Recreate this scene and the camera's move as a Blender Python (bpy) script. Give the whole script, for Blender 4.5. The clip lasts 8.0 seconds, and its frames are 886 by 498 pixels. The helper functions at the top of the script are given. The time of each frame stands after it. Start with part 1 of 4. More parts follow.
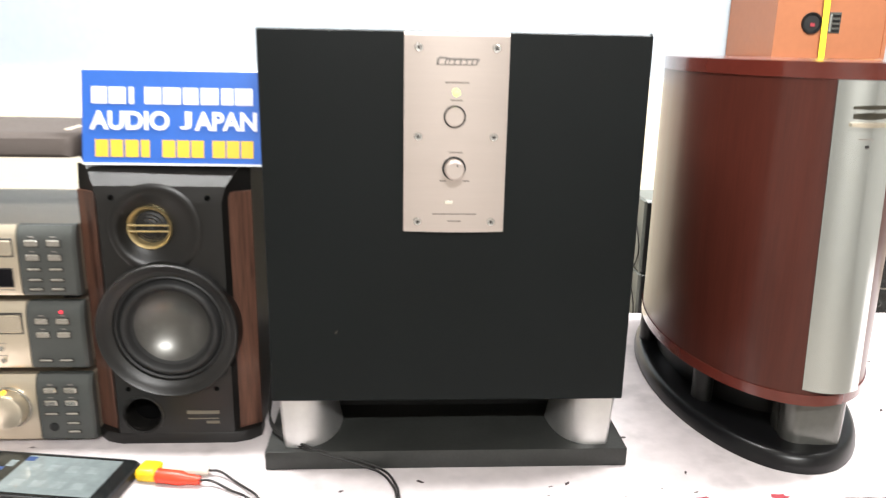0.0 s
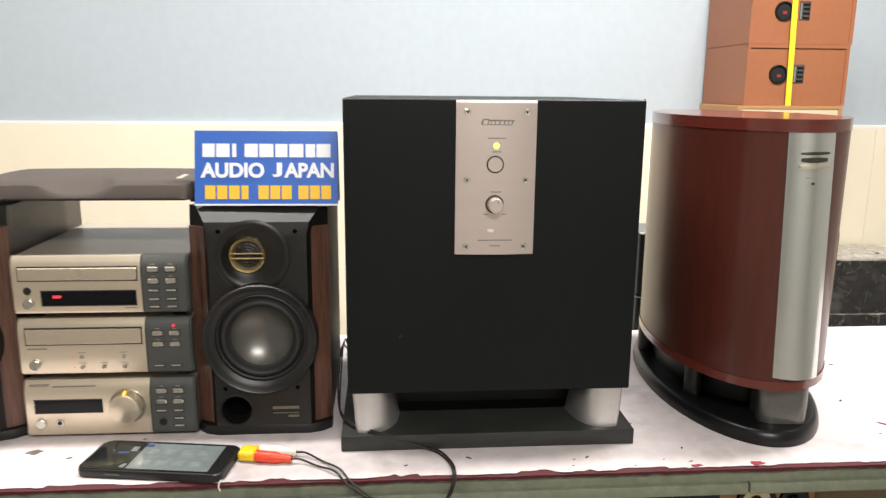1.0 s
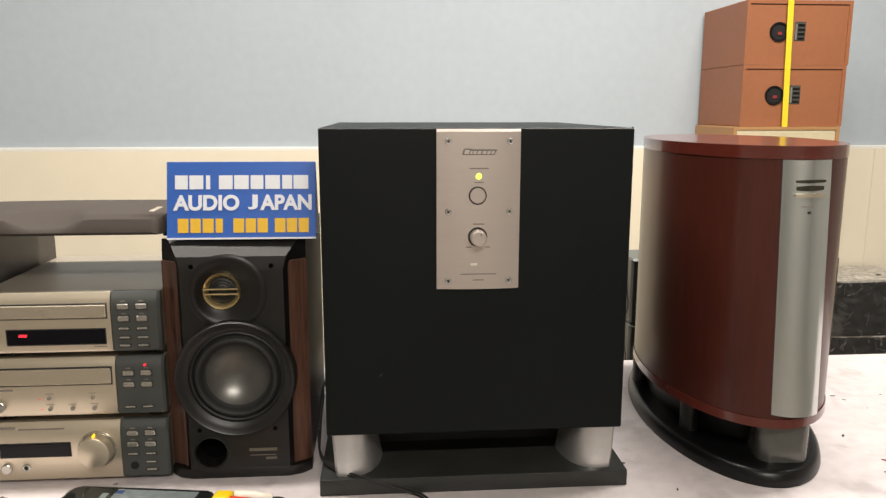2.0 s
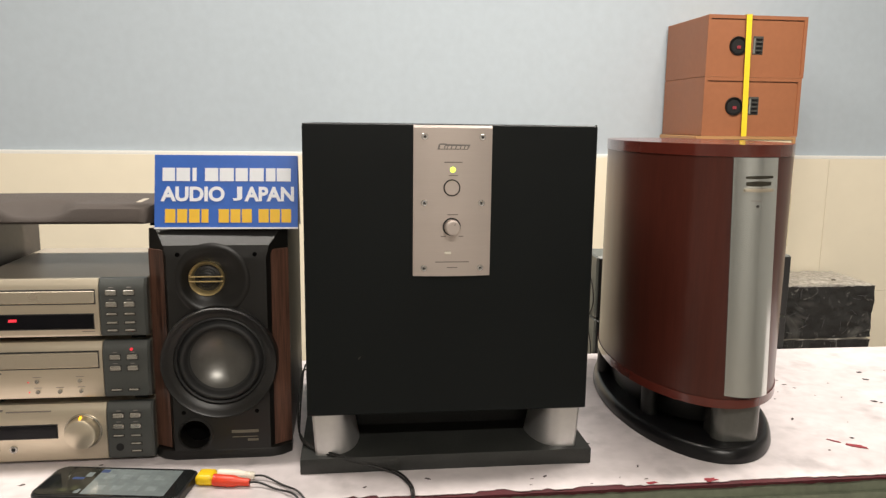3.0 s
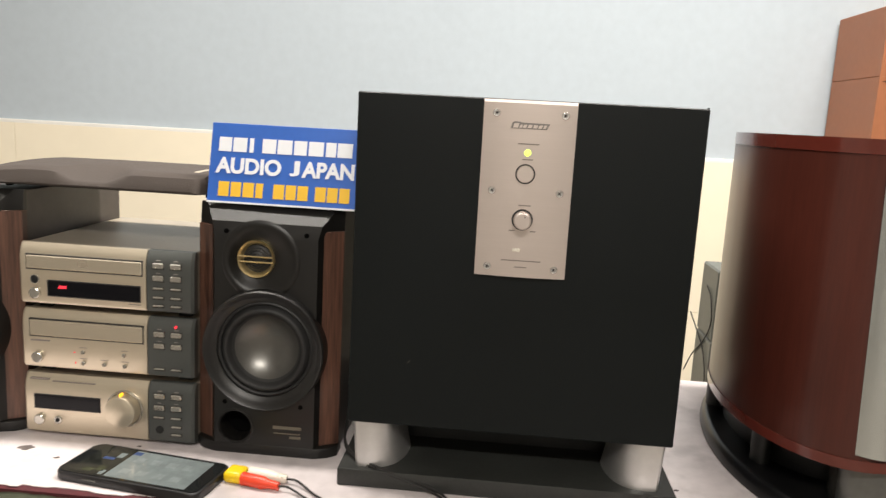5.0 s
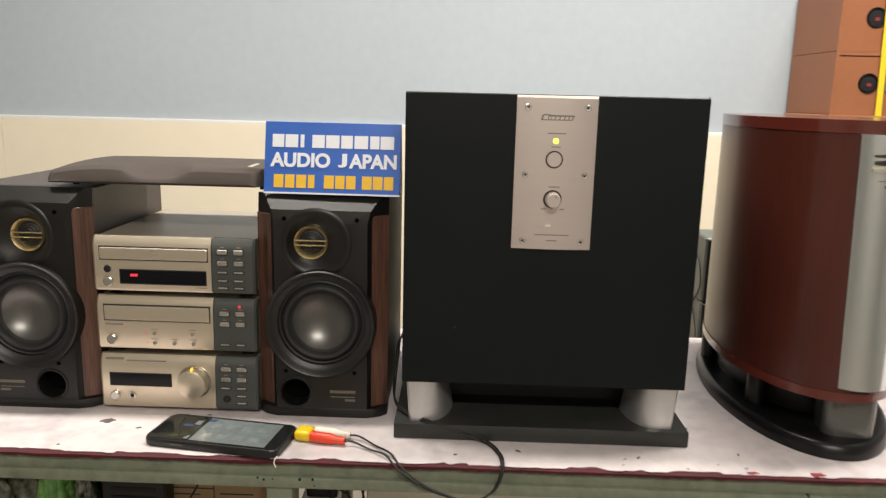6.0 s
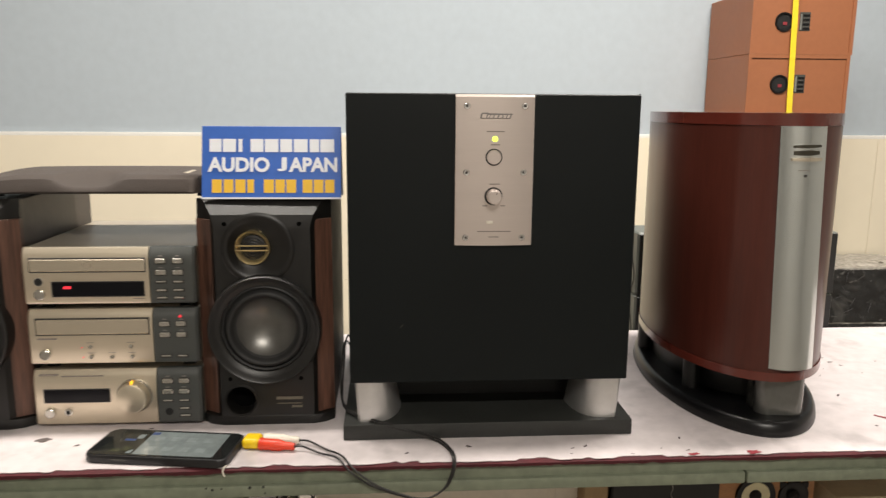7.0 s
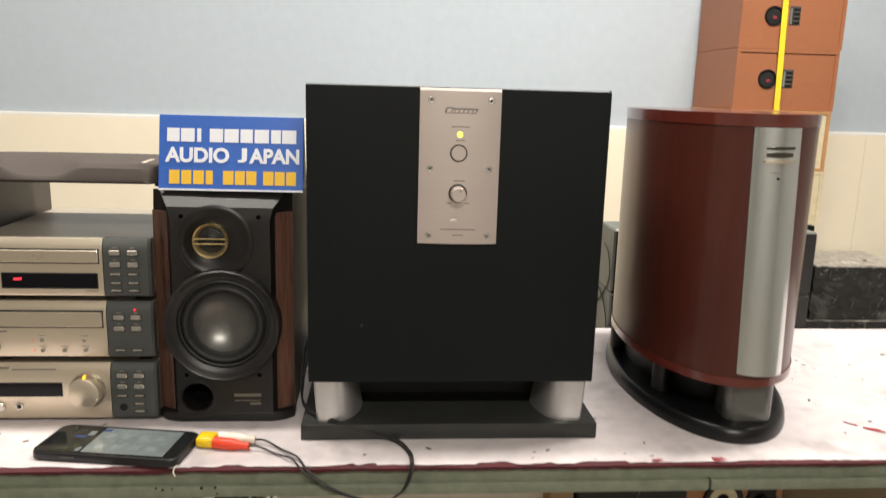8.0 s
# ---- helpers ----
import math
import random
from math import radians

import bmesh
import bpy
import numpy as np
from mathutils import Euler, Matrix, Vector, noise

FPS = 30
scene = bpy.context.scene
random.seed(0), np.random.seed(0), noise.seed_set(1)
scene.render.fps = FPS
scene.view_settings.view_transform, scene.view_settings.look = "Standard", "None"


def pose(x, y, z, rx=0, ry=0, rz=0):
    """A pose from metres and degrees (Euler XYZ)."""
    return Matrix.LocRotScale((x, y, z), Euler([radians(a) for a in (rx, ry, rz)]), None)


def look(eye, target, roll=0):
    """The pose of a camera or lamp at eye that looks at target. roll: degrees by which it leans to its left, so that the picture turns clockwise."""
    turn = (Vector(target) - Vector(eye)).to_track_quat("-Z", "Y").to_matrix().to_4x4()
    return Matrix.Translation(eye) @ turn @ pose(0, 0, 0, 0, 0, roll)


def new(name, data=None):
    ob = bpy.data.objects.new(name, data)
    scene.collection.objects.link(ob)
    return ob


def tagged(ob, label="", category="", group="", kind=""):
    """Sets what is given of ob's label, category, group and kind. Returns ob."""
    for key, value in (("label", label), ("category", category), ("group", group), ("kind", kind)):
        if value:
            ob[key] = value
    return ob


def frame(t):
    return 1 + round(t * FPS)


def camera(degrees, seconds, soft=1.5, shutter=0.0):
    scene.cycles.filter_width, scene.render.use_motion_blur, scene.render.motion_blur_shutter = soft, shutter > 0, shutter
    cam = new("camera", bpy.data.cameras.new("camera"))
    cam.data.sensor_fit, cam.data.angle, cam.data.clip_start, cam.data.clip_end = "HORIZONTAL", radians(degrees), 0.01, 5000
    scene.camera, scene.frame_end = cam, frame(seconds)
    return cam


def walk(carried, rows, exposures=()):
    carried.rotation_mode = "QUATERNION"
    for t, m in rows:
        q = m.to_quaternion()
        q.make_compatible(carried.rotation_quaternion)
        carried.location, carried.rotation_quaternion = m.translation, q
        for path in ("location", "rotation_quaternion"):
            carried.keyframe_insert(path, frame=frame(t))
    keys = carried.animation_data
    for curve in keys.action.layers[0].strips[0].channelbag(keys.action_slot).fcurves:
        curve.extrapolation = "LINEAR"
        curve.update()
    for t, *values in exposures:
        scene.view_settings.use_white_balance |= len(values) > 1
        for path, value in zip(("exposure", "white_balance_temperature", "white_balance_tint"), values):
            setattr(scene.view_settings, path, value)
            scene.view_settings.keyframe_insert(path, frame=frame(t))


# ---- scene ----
cam = camera(60.9, 8.0, soft=1.3, shutter=0.5)
PATH = [
    (0, (-0.002, -0.0248, 1.2327), (0.113, 1.9016, 0.7066), 1.1),
    (0.3, (-0.0371, -0.0771, 1.2476), (0.0926, 1.8568, 0.7543), 0.74),
    (0.5, (-0.059, -0.1114, 1.2556), (0.076, 1.8213, 0.7586), -0.0),
    (0.8, (-0.0805, -0.1735, 1.2528), (0.0914, 1.7687, 0.8074), 0.52),
    (1, (-0.084, -0.2144, 1.255), (0.071, 1.7363, 0.8396), 0.5),
    (1.2, (-0.0762, -0.2306, 1.2636), (0.0543, 1.724, 0.8602), 0.21),
    (1.5, (-0.061, -0.2107, 1.2691), (0.079, 1.7471, 0.8899), -0.6),
    (1.7, (-0.058, -0.1757, 1.269), (0.079, 1.7849, 0.8998), -0.4),
    (2.8, (-0.064, -0.2111, 1.2431), (0.155, 1.7469, 0.8969), 1.1),
    (3, (-0.07, -0.2342, 1.2466), (0.163, 1.7245, 0.9143), 0.7),
    (3.2, (-0.0731, -0.2504, 1.2425), (0.1556, 1.7096, 0.9168), 0.8),
    (3.5, (-0.066, -0.2604, 1.2539), (0.155, 1.7037, 0.9478), 0.6),
    (3.8, (-0.0534, -0.233, 1.258), (0.1586, 1.7365, 0.9825), 0.09),
    (4, (-0.039, -0.2005, 1.2594), (0.134, 1.7728, 0.9865), 0.2),
    (4.3, (-0.0111, -0.1607, 1.2539), (0.0764, 1.8181, 0.9769), 0.9),
    (4.5, (0.014, -0.1292, 1.2481), (0.022, 1.8496, 0.9524), 1.4),
    (4.8, (0.0172, -0.1098, 1.2217), (-0.0709, 1.8609, 0.8919), 2.85),
    (5, (0.025, -0.1135, 1.2205), (-0.119, 1.8514, 0.8784), 3.1),
    (5.2, (0.007, -0.1299, 1.2361), (-0.148, 1.8306, 0.8729), 2.9),
    (6.3, (-0.075, -0.273, 1.2386), (-0.071, 1.6873, 0.8414), 0.5),
    (6.5, (-0.08, -0.2898, 1.2302), (-0.056, 1.6731, 0.849), 0.0),
    (6.8, (-0.0808, -0.2725, 1.2287), (-0.0013, 1.6925, 0.8648), 0.07),
    (7, (-0.078, -0.2427, 1.2263), (0.06, 1.7189, 0.8582), 0.4),
    (7.3, (-0.0687, -0.2207, 1.226), (0.0888, 1.7374, 0.8504), 0.74),
    (7.5, (-0.061, -0.2225, 1.2198), (0.1, 1.729, 0.8134), 0.6),
    (7.8, (-0.0465, -0.2287, 1.2308), (0.1255, 1.7174, 0.8029), 1.17),
    (8, (-0.039, -0.2169, 1.237), (0.118, 1.7355, 0.8316), 1.6),
]
EXPOSURES = [(0.0, 1.24, 6000, 9), (0.5, 0.97, 6000, 9), (1.0, 0.56, 6250, 10), (1.5, 0.15, 6550, 10), (3.0, 0.10, 6550, 10), (3.3, -0.02, 6550, 10), (4.0, 0.0, 6550, 10), (4.8, 0.28, 6480, 10), (5.0, 0.40, 6480, 10), (6.3, 0.11, 6550, 10), (7.5, 0.12, 6550, 10), (8.0, 0.26, 6500, 10)]
walk(cam, [(t, look(eye, target, roll)) for t, eye, target, roll in PATH], EXPOSURES)

# ---- light ----
world = bpy.data.worlds.new("world")
scene.world = world
world.use_nodes = True
world.node_tree.nodes["Background"].inputs[0].default_value = (0.75, 0.82, 1.0, 1)
world.node_tree.nodes["Background"].inputs[1].default_value = 0.05


def tube_light(name, m, length, width, watts, colour):
    lamp = bpy.data.lights.new(name, "AREA")
    lamp.shape, lamp.size, lamp.size_y, lamp.energy, lamp.color = "RECTANGLE", length, width, watts, colour
    ob = new(name, lamp)
    ob.matrix_world = m
    return ob


# fluorescent battens under the ceiling: two in a row over the bench, one in front of it
WARM = (1.0, 0.94, 0.862)
tube_light("ceiling_tube_light", look((-0.66, 0.88, 2.84), (-0.66, 0.94, 0)), 1.2, 0.16, 41, WARM)
tube_light("ceiling_tube_light", look((0.90, 0.96, 2.84), (0.90, 1.02, 0)), 1.2, 0.16, 64, WARM)
tube_light("ceiling_tube_light", look((0.20, -1.75, 2.84), (0.20, -1.60, 0)), 1.2, 0.10, 66, WARM)


# ---- materials ----
def material(name, colour, rough=0.5, metal=0.0, vary=0.12, scale=12.0, fine=140.0, bump=0.05, stretch=(1, 1, 1), coat=0.0, tint=None, dirt=0.0, spec=0.5, contrast=(0.6, 1.4), lit=0.0):
    """A surface with broad and fine variation of colour and gloss, and a fine relief."""
    m = bpy.data.materials.new(name)
    m.use_nodes = True
    nt = m.node_tree
    n, l = nt.nodes, nt.links
    p = n["Principled BSDF"]
    co = n.new("ShaderNodeTexCoord")
    mp = n.new("ShaderNodeMapping")
    mp.inputs["Scale"].default_value = stretch
    l.new(co.outputs["Object"], mp.inputs["Vector"])
    big, small = n.new("ShaderNodeTexNoise"), n.new("ShaderNodeTexNoise")
    big.inputs["Scale"].default_value, big.inputs["Detail"].default_value = scale, 4
    small.inputs["Scale"].default_value, small.inputs["Detail"].default_value = fine, 3
    for t in (big, small):
        l.new(mp.outputs["Vector"], t.inputs["Vector"])
    add = n.new("ShaderNodeMath")
    add.operation = "ADD"
    l.new(big.outputs["Fac"], add.inputs[0])
    l.new(small.outputs["Fac"], add.inputs[1])
    ramp = n.new("ShaderNodeMapRange")
    ramp.inputs["From Min"].default_value, ramp.inputs["From Max"].default_value = contrast
    l.new(add.outputs[0], ramp.inputs["Value"])
    mix = n.new("ShaderNodeMix")
    mix.data_type = "RGBA"
    lo = tint or [c * (1 - vary) for c in colour]
    mix.inputs["A"].default_value = (*lo, 1)
    mix.inputs["B"].default_value = (*[min(1, c * (1 + vary)) for c in colour], 1)
    l.new(ramp.outputs["Result"], mix.inputs["Factor"])
    out = mix.outputs["Result"]
    if dirt:
        spot = n.new("ShaderNodeTexNoise")
        spot.inputs["Scale"].default_value, spot.inputs["Detail"].default_value = scale * 2.3, 8
        l.new(co.outputs["Object"], spot.inputs["Vector"])
        cut = n.new("ShaderNodeMapRange")
        cut.inputs["From Min"].default_value, cut.inputs["From Max"].default_value = 0.56, 0.72
        cut.inputs["To Max"].default_value = dirt
        l.new(spot.outputs["Fac"], cut.inputs["Value"])
        dm = n.new("ShaderNodeMix")
        dm.data_type = "RGBA"
        dm.inputs["B"].default_value = (*[c * 0.55 for c in colour], 1)
        l.new(cut.outputs["Result"], dm.inputs["Factor"])
        l.new(out, dm.inputs["A"])
        out = dm.outputs["Result"]
    l.new(out, p.inputs["Base Color"])
    rr = n.new("ShaderNodeMapRange")
    rr.inputs["To Min"].default_value, rr.inputs["To Max"].default_value = max(0.02, rough * 0.82), min(1, rough * 1.18)
    l.new(big.outputs["Fac"], rr.inputs["Value"])
    l.new(rr.outputs["Result"], p.inputs["Roughness"])
    p.inputs["Metallic"].default_value = metal
    p.inputs["Specular IOR Level"].default_value = spec
    if lit:
        l.new(out, p.inputs["Emission Color"])
        p.inputs["Emission Strength"].default_value = lit
    p.inputs["Coat Weight"].default_value = coat
    p.inputs["Coat Roughness"].default_value = 0.12
    if bump:
        b = n.new("ShaderNodeBump")
        b.inputs["Strength"].default_value, b.inputs["Distance"].default_value = bump, 0.002
        l.new(small.outputs["Fac"], b.inputs["Height"])
        l.new(b.outputs["Normal"], p.inputs["Normal"])
    return m


def glowing(name, colour, strength):
    m = bpy.data.materials.new(name)
    m.use_nodes = True
    p = m.node_tree.nodes["Principled BSDF"]
    p.inputs["Base Color"].default_value = (*colour, 1)
    p.inputs["Emission Color"].default_value = (*colour, 1)
    p.inputs["Emission Strength"].default_value = strength
    return m


def creased_film(name):
    """Clear stretch film over black: dark, glossy, the pale glints of its crumples put into the colour."""
    m = material(name, (0.018, 0.018, 0.018), 0.2, vary=0.4, scale=7, fine=30, bump=0.7, spec=0.7)
    n, l = m.node_tree.nodes, m.node_tree.links
    p = n["Principled BSDF"]
    co = n.new("ShaderNodeTexCoord")
    out = p.inputs["Base Color"].links[0].from_socket
    for scale, lo, hi, most in ((5.0, 0.54, 0.80, 0.55), (19.0, 0.60, 0.72, 0.8)):
        t = n.new("ShaderNodeTexNoise")
        t.inputs["Scale"].default_value, t.inputs["Detail"].default_value, t.inputs["Distortion"].default_value = scale, 9, 2.2
        l.new(co.outputs["Object"], t.inputs["Vector"])
        cut = n.new("ShaderNodeMapRange")
        cut.inputs["From Min"].default_value, cut.inputs["From Max"].default_value, cut.inputs["To Max"].default_value = lo, hi, most
        l.new(t.outputs["Fac"], cut.inputs["Value"])
        mix = n.new("ShaderNodeMix")
        mix.data_type = "RGBA"
        mix.inputs["B"].default_value = (0.20, 0.195, 0.18, 1)
        l.new(cut.outputs["Result"], mix.inputs["Factor"])
        l.new(out, mix.inputs["A"])
        out = mix.outputs["Result"]
    l.new(out, p.inputs["Base Color"])
    return m


BLUE_PAINT = material("blue_grey_wall_paint", (0.465, 0.525, 0.575), 0.75, vary=0.05, scale=1.6, fine=30, bump=0.12, dirt=0.06)
WARM_PAINT = material("warm_wall_paint", (0.40, 0.385, 0.36), 0.75, vary=0.08, scale=1.5, fine=30, bump=0.1)
CREAM = material("cream_wall_tile", (0.88, 0.80, 0.635), 0.35, vary=0.03, scale=1.8, fine=9, bump=0.02, dirt=0.04)
LEDGE_WHITE = material("white_plaster_edge", (0.86, 0.84, 0.79), 0.6, vary=0.05, scale=5, bump=0.1)
GROUT = material("grout", (0.76, 0.68, 0.53), 0.9)
CEILING = material("ceiling_paint", (0.78, 0.78, 0.76), 0.85, vary=0.04, scale=2)
FLOOR = material("floor_tile", (0.24, 0.215, 0.19), 0.3, vary=0.1, scale=3)
FILM = material("white_table_film", (0.585, 0.532, 0.532), 0.36, vary=0.15, scale=9, fine=45, bump=0.2, dirt=0.5)
RED_CLOTH = material("red_cloth", (0.062, 0.0055, 0.009), 0.8, vary=0.35, scale=30, fine=500, bump=0.3)
RED_SCRAP = material("red_scrap", (0.24, 0.022, 0.032), 0.7, vary=0.3, scale=60, bump=0.2)
STEEL_GREEN = material("painted_green_grey_steel", (0.168, 0.188, 0.132), 0.42, vary=0.22, scale=11, fine=90, bump=0.08, dirt=0.6)
BOARD = material("bench_board", (0.30, 0.22, 0.15), 0.7, vary=0.2, scale=20)
BLACK_VINYL = material("black_vinyl", (0.0022, 0.0041, 0.0044), 0.45, vary=0.18, scale=7, fine=900, bump=0.16, spec=0.24)
BLACK_GAP = material("black_inside", (0.008, 0.008, 0.008), 0.9)
# near-black without gloss: the shade inside holes, put into the colour
HOLE_SHADE = material("hole_shade_black", (0.003, 0.003, 0.003), 1.0, spec=0.0, bump=0)
BLACK_PLATE = material("black_base_paint", (0.0115, 0.0118, 0.0110), 0.40, spec=0.40, vary=0.3, scale=25, fine=300, bump=0.05, dirt=0.2)
BLACK_BOARD = material("worn_black_board", (0.022, 0.023, 0.021), 0.42, spec=0.45, vary=0.3, scale=25, fine=300, bump=0.05, dirt=0.25)
BRUSHED = material("champagne_brushed_aluminium", (0.66, 0.580, 0.535), 0.38, metal=0.78, vary=0.035, scale=6, fine=160, bump=0.04, stretch=(0.15, 1, 9))
SILVER_FOOT = material("matt_silver_foot", (0.68, 0.67, 0.66), 0.40, metal=0.9, vary=0.05, scale=18)
SILVER_PANEL = material("satin_silver_strip", (0.64, 0.67, 0.65), 0.20, metal=0.9, vary=0.03, scale=8, fine=240, bump=0.015, stretch=(1, 1, 0.15))
CHROME = material("chrome", (0.75, 0.74, 0.72), 0.18, metal=1.0, vary=0.02, bump=0)
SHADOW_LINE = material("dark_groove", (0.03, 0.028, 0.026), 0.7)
PRINT_FAINT = material("faint_print", (0.24, 0.205, 0.18), 0.6)
BADGE_OLIVE = material("dark_olive_recess", (0.055, 0.050, 0.036), 0.4, metal=0.4, vary=0.3, scale=90)
PRINT_DIM = material("dim_gold_print", (0.12, 0.105, 0.078), 0.6)
PRINT_GREY = material("grey_print", (0.22, 0.20, 0.185), 0.6)
MAHOGANY = material("red_mahogany_veneer", (0.064, 0.0155, 0.0100), 0.34, vary=0.20, scale=7, fine=60, bump=0.02, stretch=(6, 6, 0.35), coat=0.2, spec=0.35)
MAHOGANY_RIM = material("red_lacquered_rim", (0.105, 0.020, 0.013), 0.20, vary=0.12, scale=9, fine=80, bump=0.01, coat=0.45)
GLOSS_BLACK = material("gloss_black_plastic", (0.006, 0.006, 0.0065), 0.32, spec=0.32, vary=0.2, scale=12, bump=0.01)
PILLAR_GREY = material("smoked_grey_pillar", (0.125, 0.125, 0.115), 0.22, metal=0.5, vary=0.1, scale=8)
RING_BLACK = material("satin_black_ring", (0.0110, 0.0105, 0.0097), 0.40, spec=0.5, vary=0.15, scale=18, fine=500, bump=0.04)
BAFFLE = material("black_baffle_plastic", (0.0068, 0.0063, 0.0056), 0.38, spec=0.44, vary=0.15, scale=18, fine=700, bump=0.06)
WALNUT = material("walnut_strip", (0.120, 0.056, 0.036), 0.40, tint=(0.030, 0.014, 0.010), vary=0.1, scale=9, fine=60, bump=0.06, stretch=(14, 14, 0.4), contrast=(0.72, 1.25))
CABINET = material("dark_brown_vinyl", (0.060, 0.050, 0.044), 0.45, vary=0.2, scale=10, fine=90, bump=0.04, stretch=(3, 1, 1))
RUBBER = material("rubber_surround", (0.012, 0.012, 0.012), 0.58, vary=0.2, scale=30, bump=0.03)
CONE = material("dark_cone", (0.030, 0.030, 0.030), 0.36, vary=0.15, scale=40, bump=0.03)
DOME = material("satin_dark_dome", (0.155, 0.152, 0.142), 0.34, metal=0.8, vary=0.08, scale=20, bump=0.01)
GOLD = material("gold_ring", (0.80, 0.64, 0.34), 0.34, metal=0.9, vary=0.06, scale=40, bump=0)
CHAMPAGNE = material("champagne_fascia", (0.67, 0.59, 0.46), 0.32, metal=0.75, vary=0.04, scale=10, fine=200, bump=0.02, stretch=(0.2, 1, 6))
CHAMPAGNE_LIGHT = material("champagne_tray", (0.69, 0.615, 0.485), 0.24, metal=0.75, vary=0.04, scale=10, fine=200, bump=0.02, stretch=(0.2, 1, 6))
SLATE = material("slate_grey_panel", (0.058, 0.062, 0.058), 0.40, vary=0.08, scale=14, fine=300, bump=0.03)
CASE_METAL = material("grey_case_metal", (0.42, 0.36, 0.28), 0.36, metal=0.3, vary=0.08, scale=12, fine=260, bump=0.05)
BUTTON = material("button_silver", (0.54, 0.52, 0.47), 0.25, metal=0.85, vary=0.05, bump=0)
DISPLAY = material("display_glass", (0.004, 0.004, 0.006), 0.16, vary=0.1, bump=0, spec=0.25)
RED_GLOW = glowing("red_display_glow", (0.8, 0.03, 0.05), 0.75)
AMBER_GLOW = glowing("amber_glow", (1.0, 0.50, 0.02), 1.5)
LIME_GLOW = glowing("lime_led", (0.75, 1.0, 0.10), 1.6)
GRILLE = material("taupe_grille_cloth", (0.050, 0.039, 0.033), 0.85, vary=0.12, scale=14, fine=1100, bump=0.3)
SIGN_BLUE = material("blue_print", (0.030, 0.120, 0.48), 0.35, vary=0.06, scale=14, fine=120, bump=0.02)
SIGN_WHITE = material("white_print", (0.78, 0.80, 0.84), 0.5, vary=0.03, bump=0)
SIGN_YELLOW = material("yellow_print", (0.80, 0.48, 0.03), 0.5, vary=0.04, bump=0)
SIGN_CARD = material("white_card", (0.75, 0.76, 0.78), 0.6, vary=0.04)
PHONE_BLACK = material("black_phone_case", (0.010, 0.010, 0.011), 0.4, vary=0.15, scale=40)
PHONE_GLASS = material("dark_glass", (0.010, 0.011, 0.011), 0.08, vary=0.1, bump=0)
SCREEN = material("phone_screen_grey", (0.125, 0.145, 0.145), 0.10, vary=0.15, scale=60, bump=0, lit=0.04)
SCREEN_PALE = material("phone_screen_pale", (0.145, 0.165, 0.165), 0.10, vary=0.2, scale=90, bump=0, lit=0.06)
SCREEN_DARK = material("phone_screen_dark", (0.014, 0.015, 0.013), 0.10, vary=0.5, scale=70, bump=0)
SCREEN_BLUE = material("phone_screen_blue", (0.03, 0.05, 0.12), 0.12, bump=0)
SCREEN_GREEN = material("phone_screen_green", (0.032, 0.036, 0.020), 0.12, vary=0.6, scale=120, bump=0)
YELLOW_PLASTIC = material("yellow_plastic", (0.78, 0.52, 0.01), 0.38, vary=0.08, scale=60)
RED_PLASTIC = material("red_plastic", (0.70, 0.055, 0.02), 0.4, vary=0.1, scale=60)
WHITE_PLASTIC = material("white_plastic", (0.75, 0.70, 0.60), 0.4, vary=0.06, scale=60)
CABLE = material("black_cable", (0.0085, 0.0075, 0.0065), 0.55, vary=0.1, bump=0)
ORANGE_WOOD = material("orange_brown_veneer", (0.315, 0.118, 0.052), 0.5, vary=0.07, scale=5, fine=50, bump=0.03)
BROWN_GROOVE = material("brown_groove", (0.10, 0.036, 0.018), 0.7)
TAN_WOOD = material("tan_wood", (0.42, 0.225, 0.09), 0.55, vary=0.15, scale=8, stretch=(1, 1, 5))
CREAM_BOX = material("cream_panel", (0.60, 0.52, 0.35), 0.6, vary=0.1, scale=9, dirt=0.25)
YELLOW_STRAP = material("yellow_strap", (0.82, 0.62, 0.03), 0.45, vary=0.06, scale=50)
WRAP = creased_film("black_box_in_film")
# pale colour stands in for the shine along film creases
CREASE_GLINT = material("crease_glint_colour", (0.10, 0.10, 0.105), 0.25, vary=0.3, scale=60)
WRAP_TOP = material("pale_clear_film", (0.46, 0.43, 0.385), 0.25, vary=0.5, scale=26, fine=70, bump=0.8, dirt=0.5)
# dark plastic whose grey-green reflection of the wall is put into the colour
GREY_REFLECTION = material("dark_plastic_grey_reflection", (0.105, 0.110, 0.095), 0.45, vary=0.12, scale=14)
CARDBOARD = material("cardboard", (0.34, 0.235, 0.125), 0.8, vary=0.1, scale=12, fine=200, bump=0.08)
OFF_WHITE = material("off_white_box", (0.68, 0.63, 0.53), 0.55, vary=0.08, scale=9)
GREEN_BAG = material("green_plastic_bag", (0.28, 0.58, 0.17), 0.20, tint=(0.10, 0.26, 0.06), vary=0.25, scale=18, fine=60, bump=0.7, contrast=(0.75, 1.25))
# wide colour contrast paints the folds' highlights and the dark inside
CLEAR_BAG = material("clear_plastic_bag", (0.50, 0.52, 0.44), 0.18, tint=(0.05, 0.055, 0.035), vary=0.3, scale=22, fine=60, bump=0.9, contrast=(0.75, 1.3))
PALE_CONE = material("pale_paper_cone", (0.68, 0.62, 0.40), 0.7, vary=0.08, scale=40)
ORANGE_WOOD_2 = material("warm_wood_veneer", (0.36, 0.17, 0.065), 0.45, vary=0.25, scale=9, stretch=(1, 1, 6))
ORANGE_PACK = material("orange_packet", (0.75, 0.20, 0.04), 0.5, vary=0.15, scale=30)
STAIN = material("brown_stain", (0.105, 0.085, 0.078), 0.7, vary=0.3, scale=80)
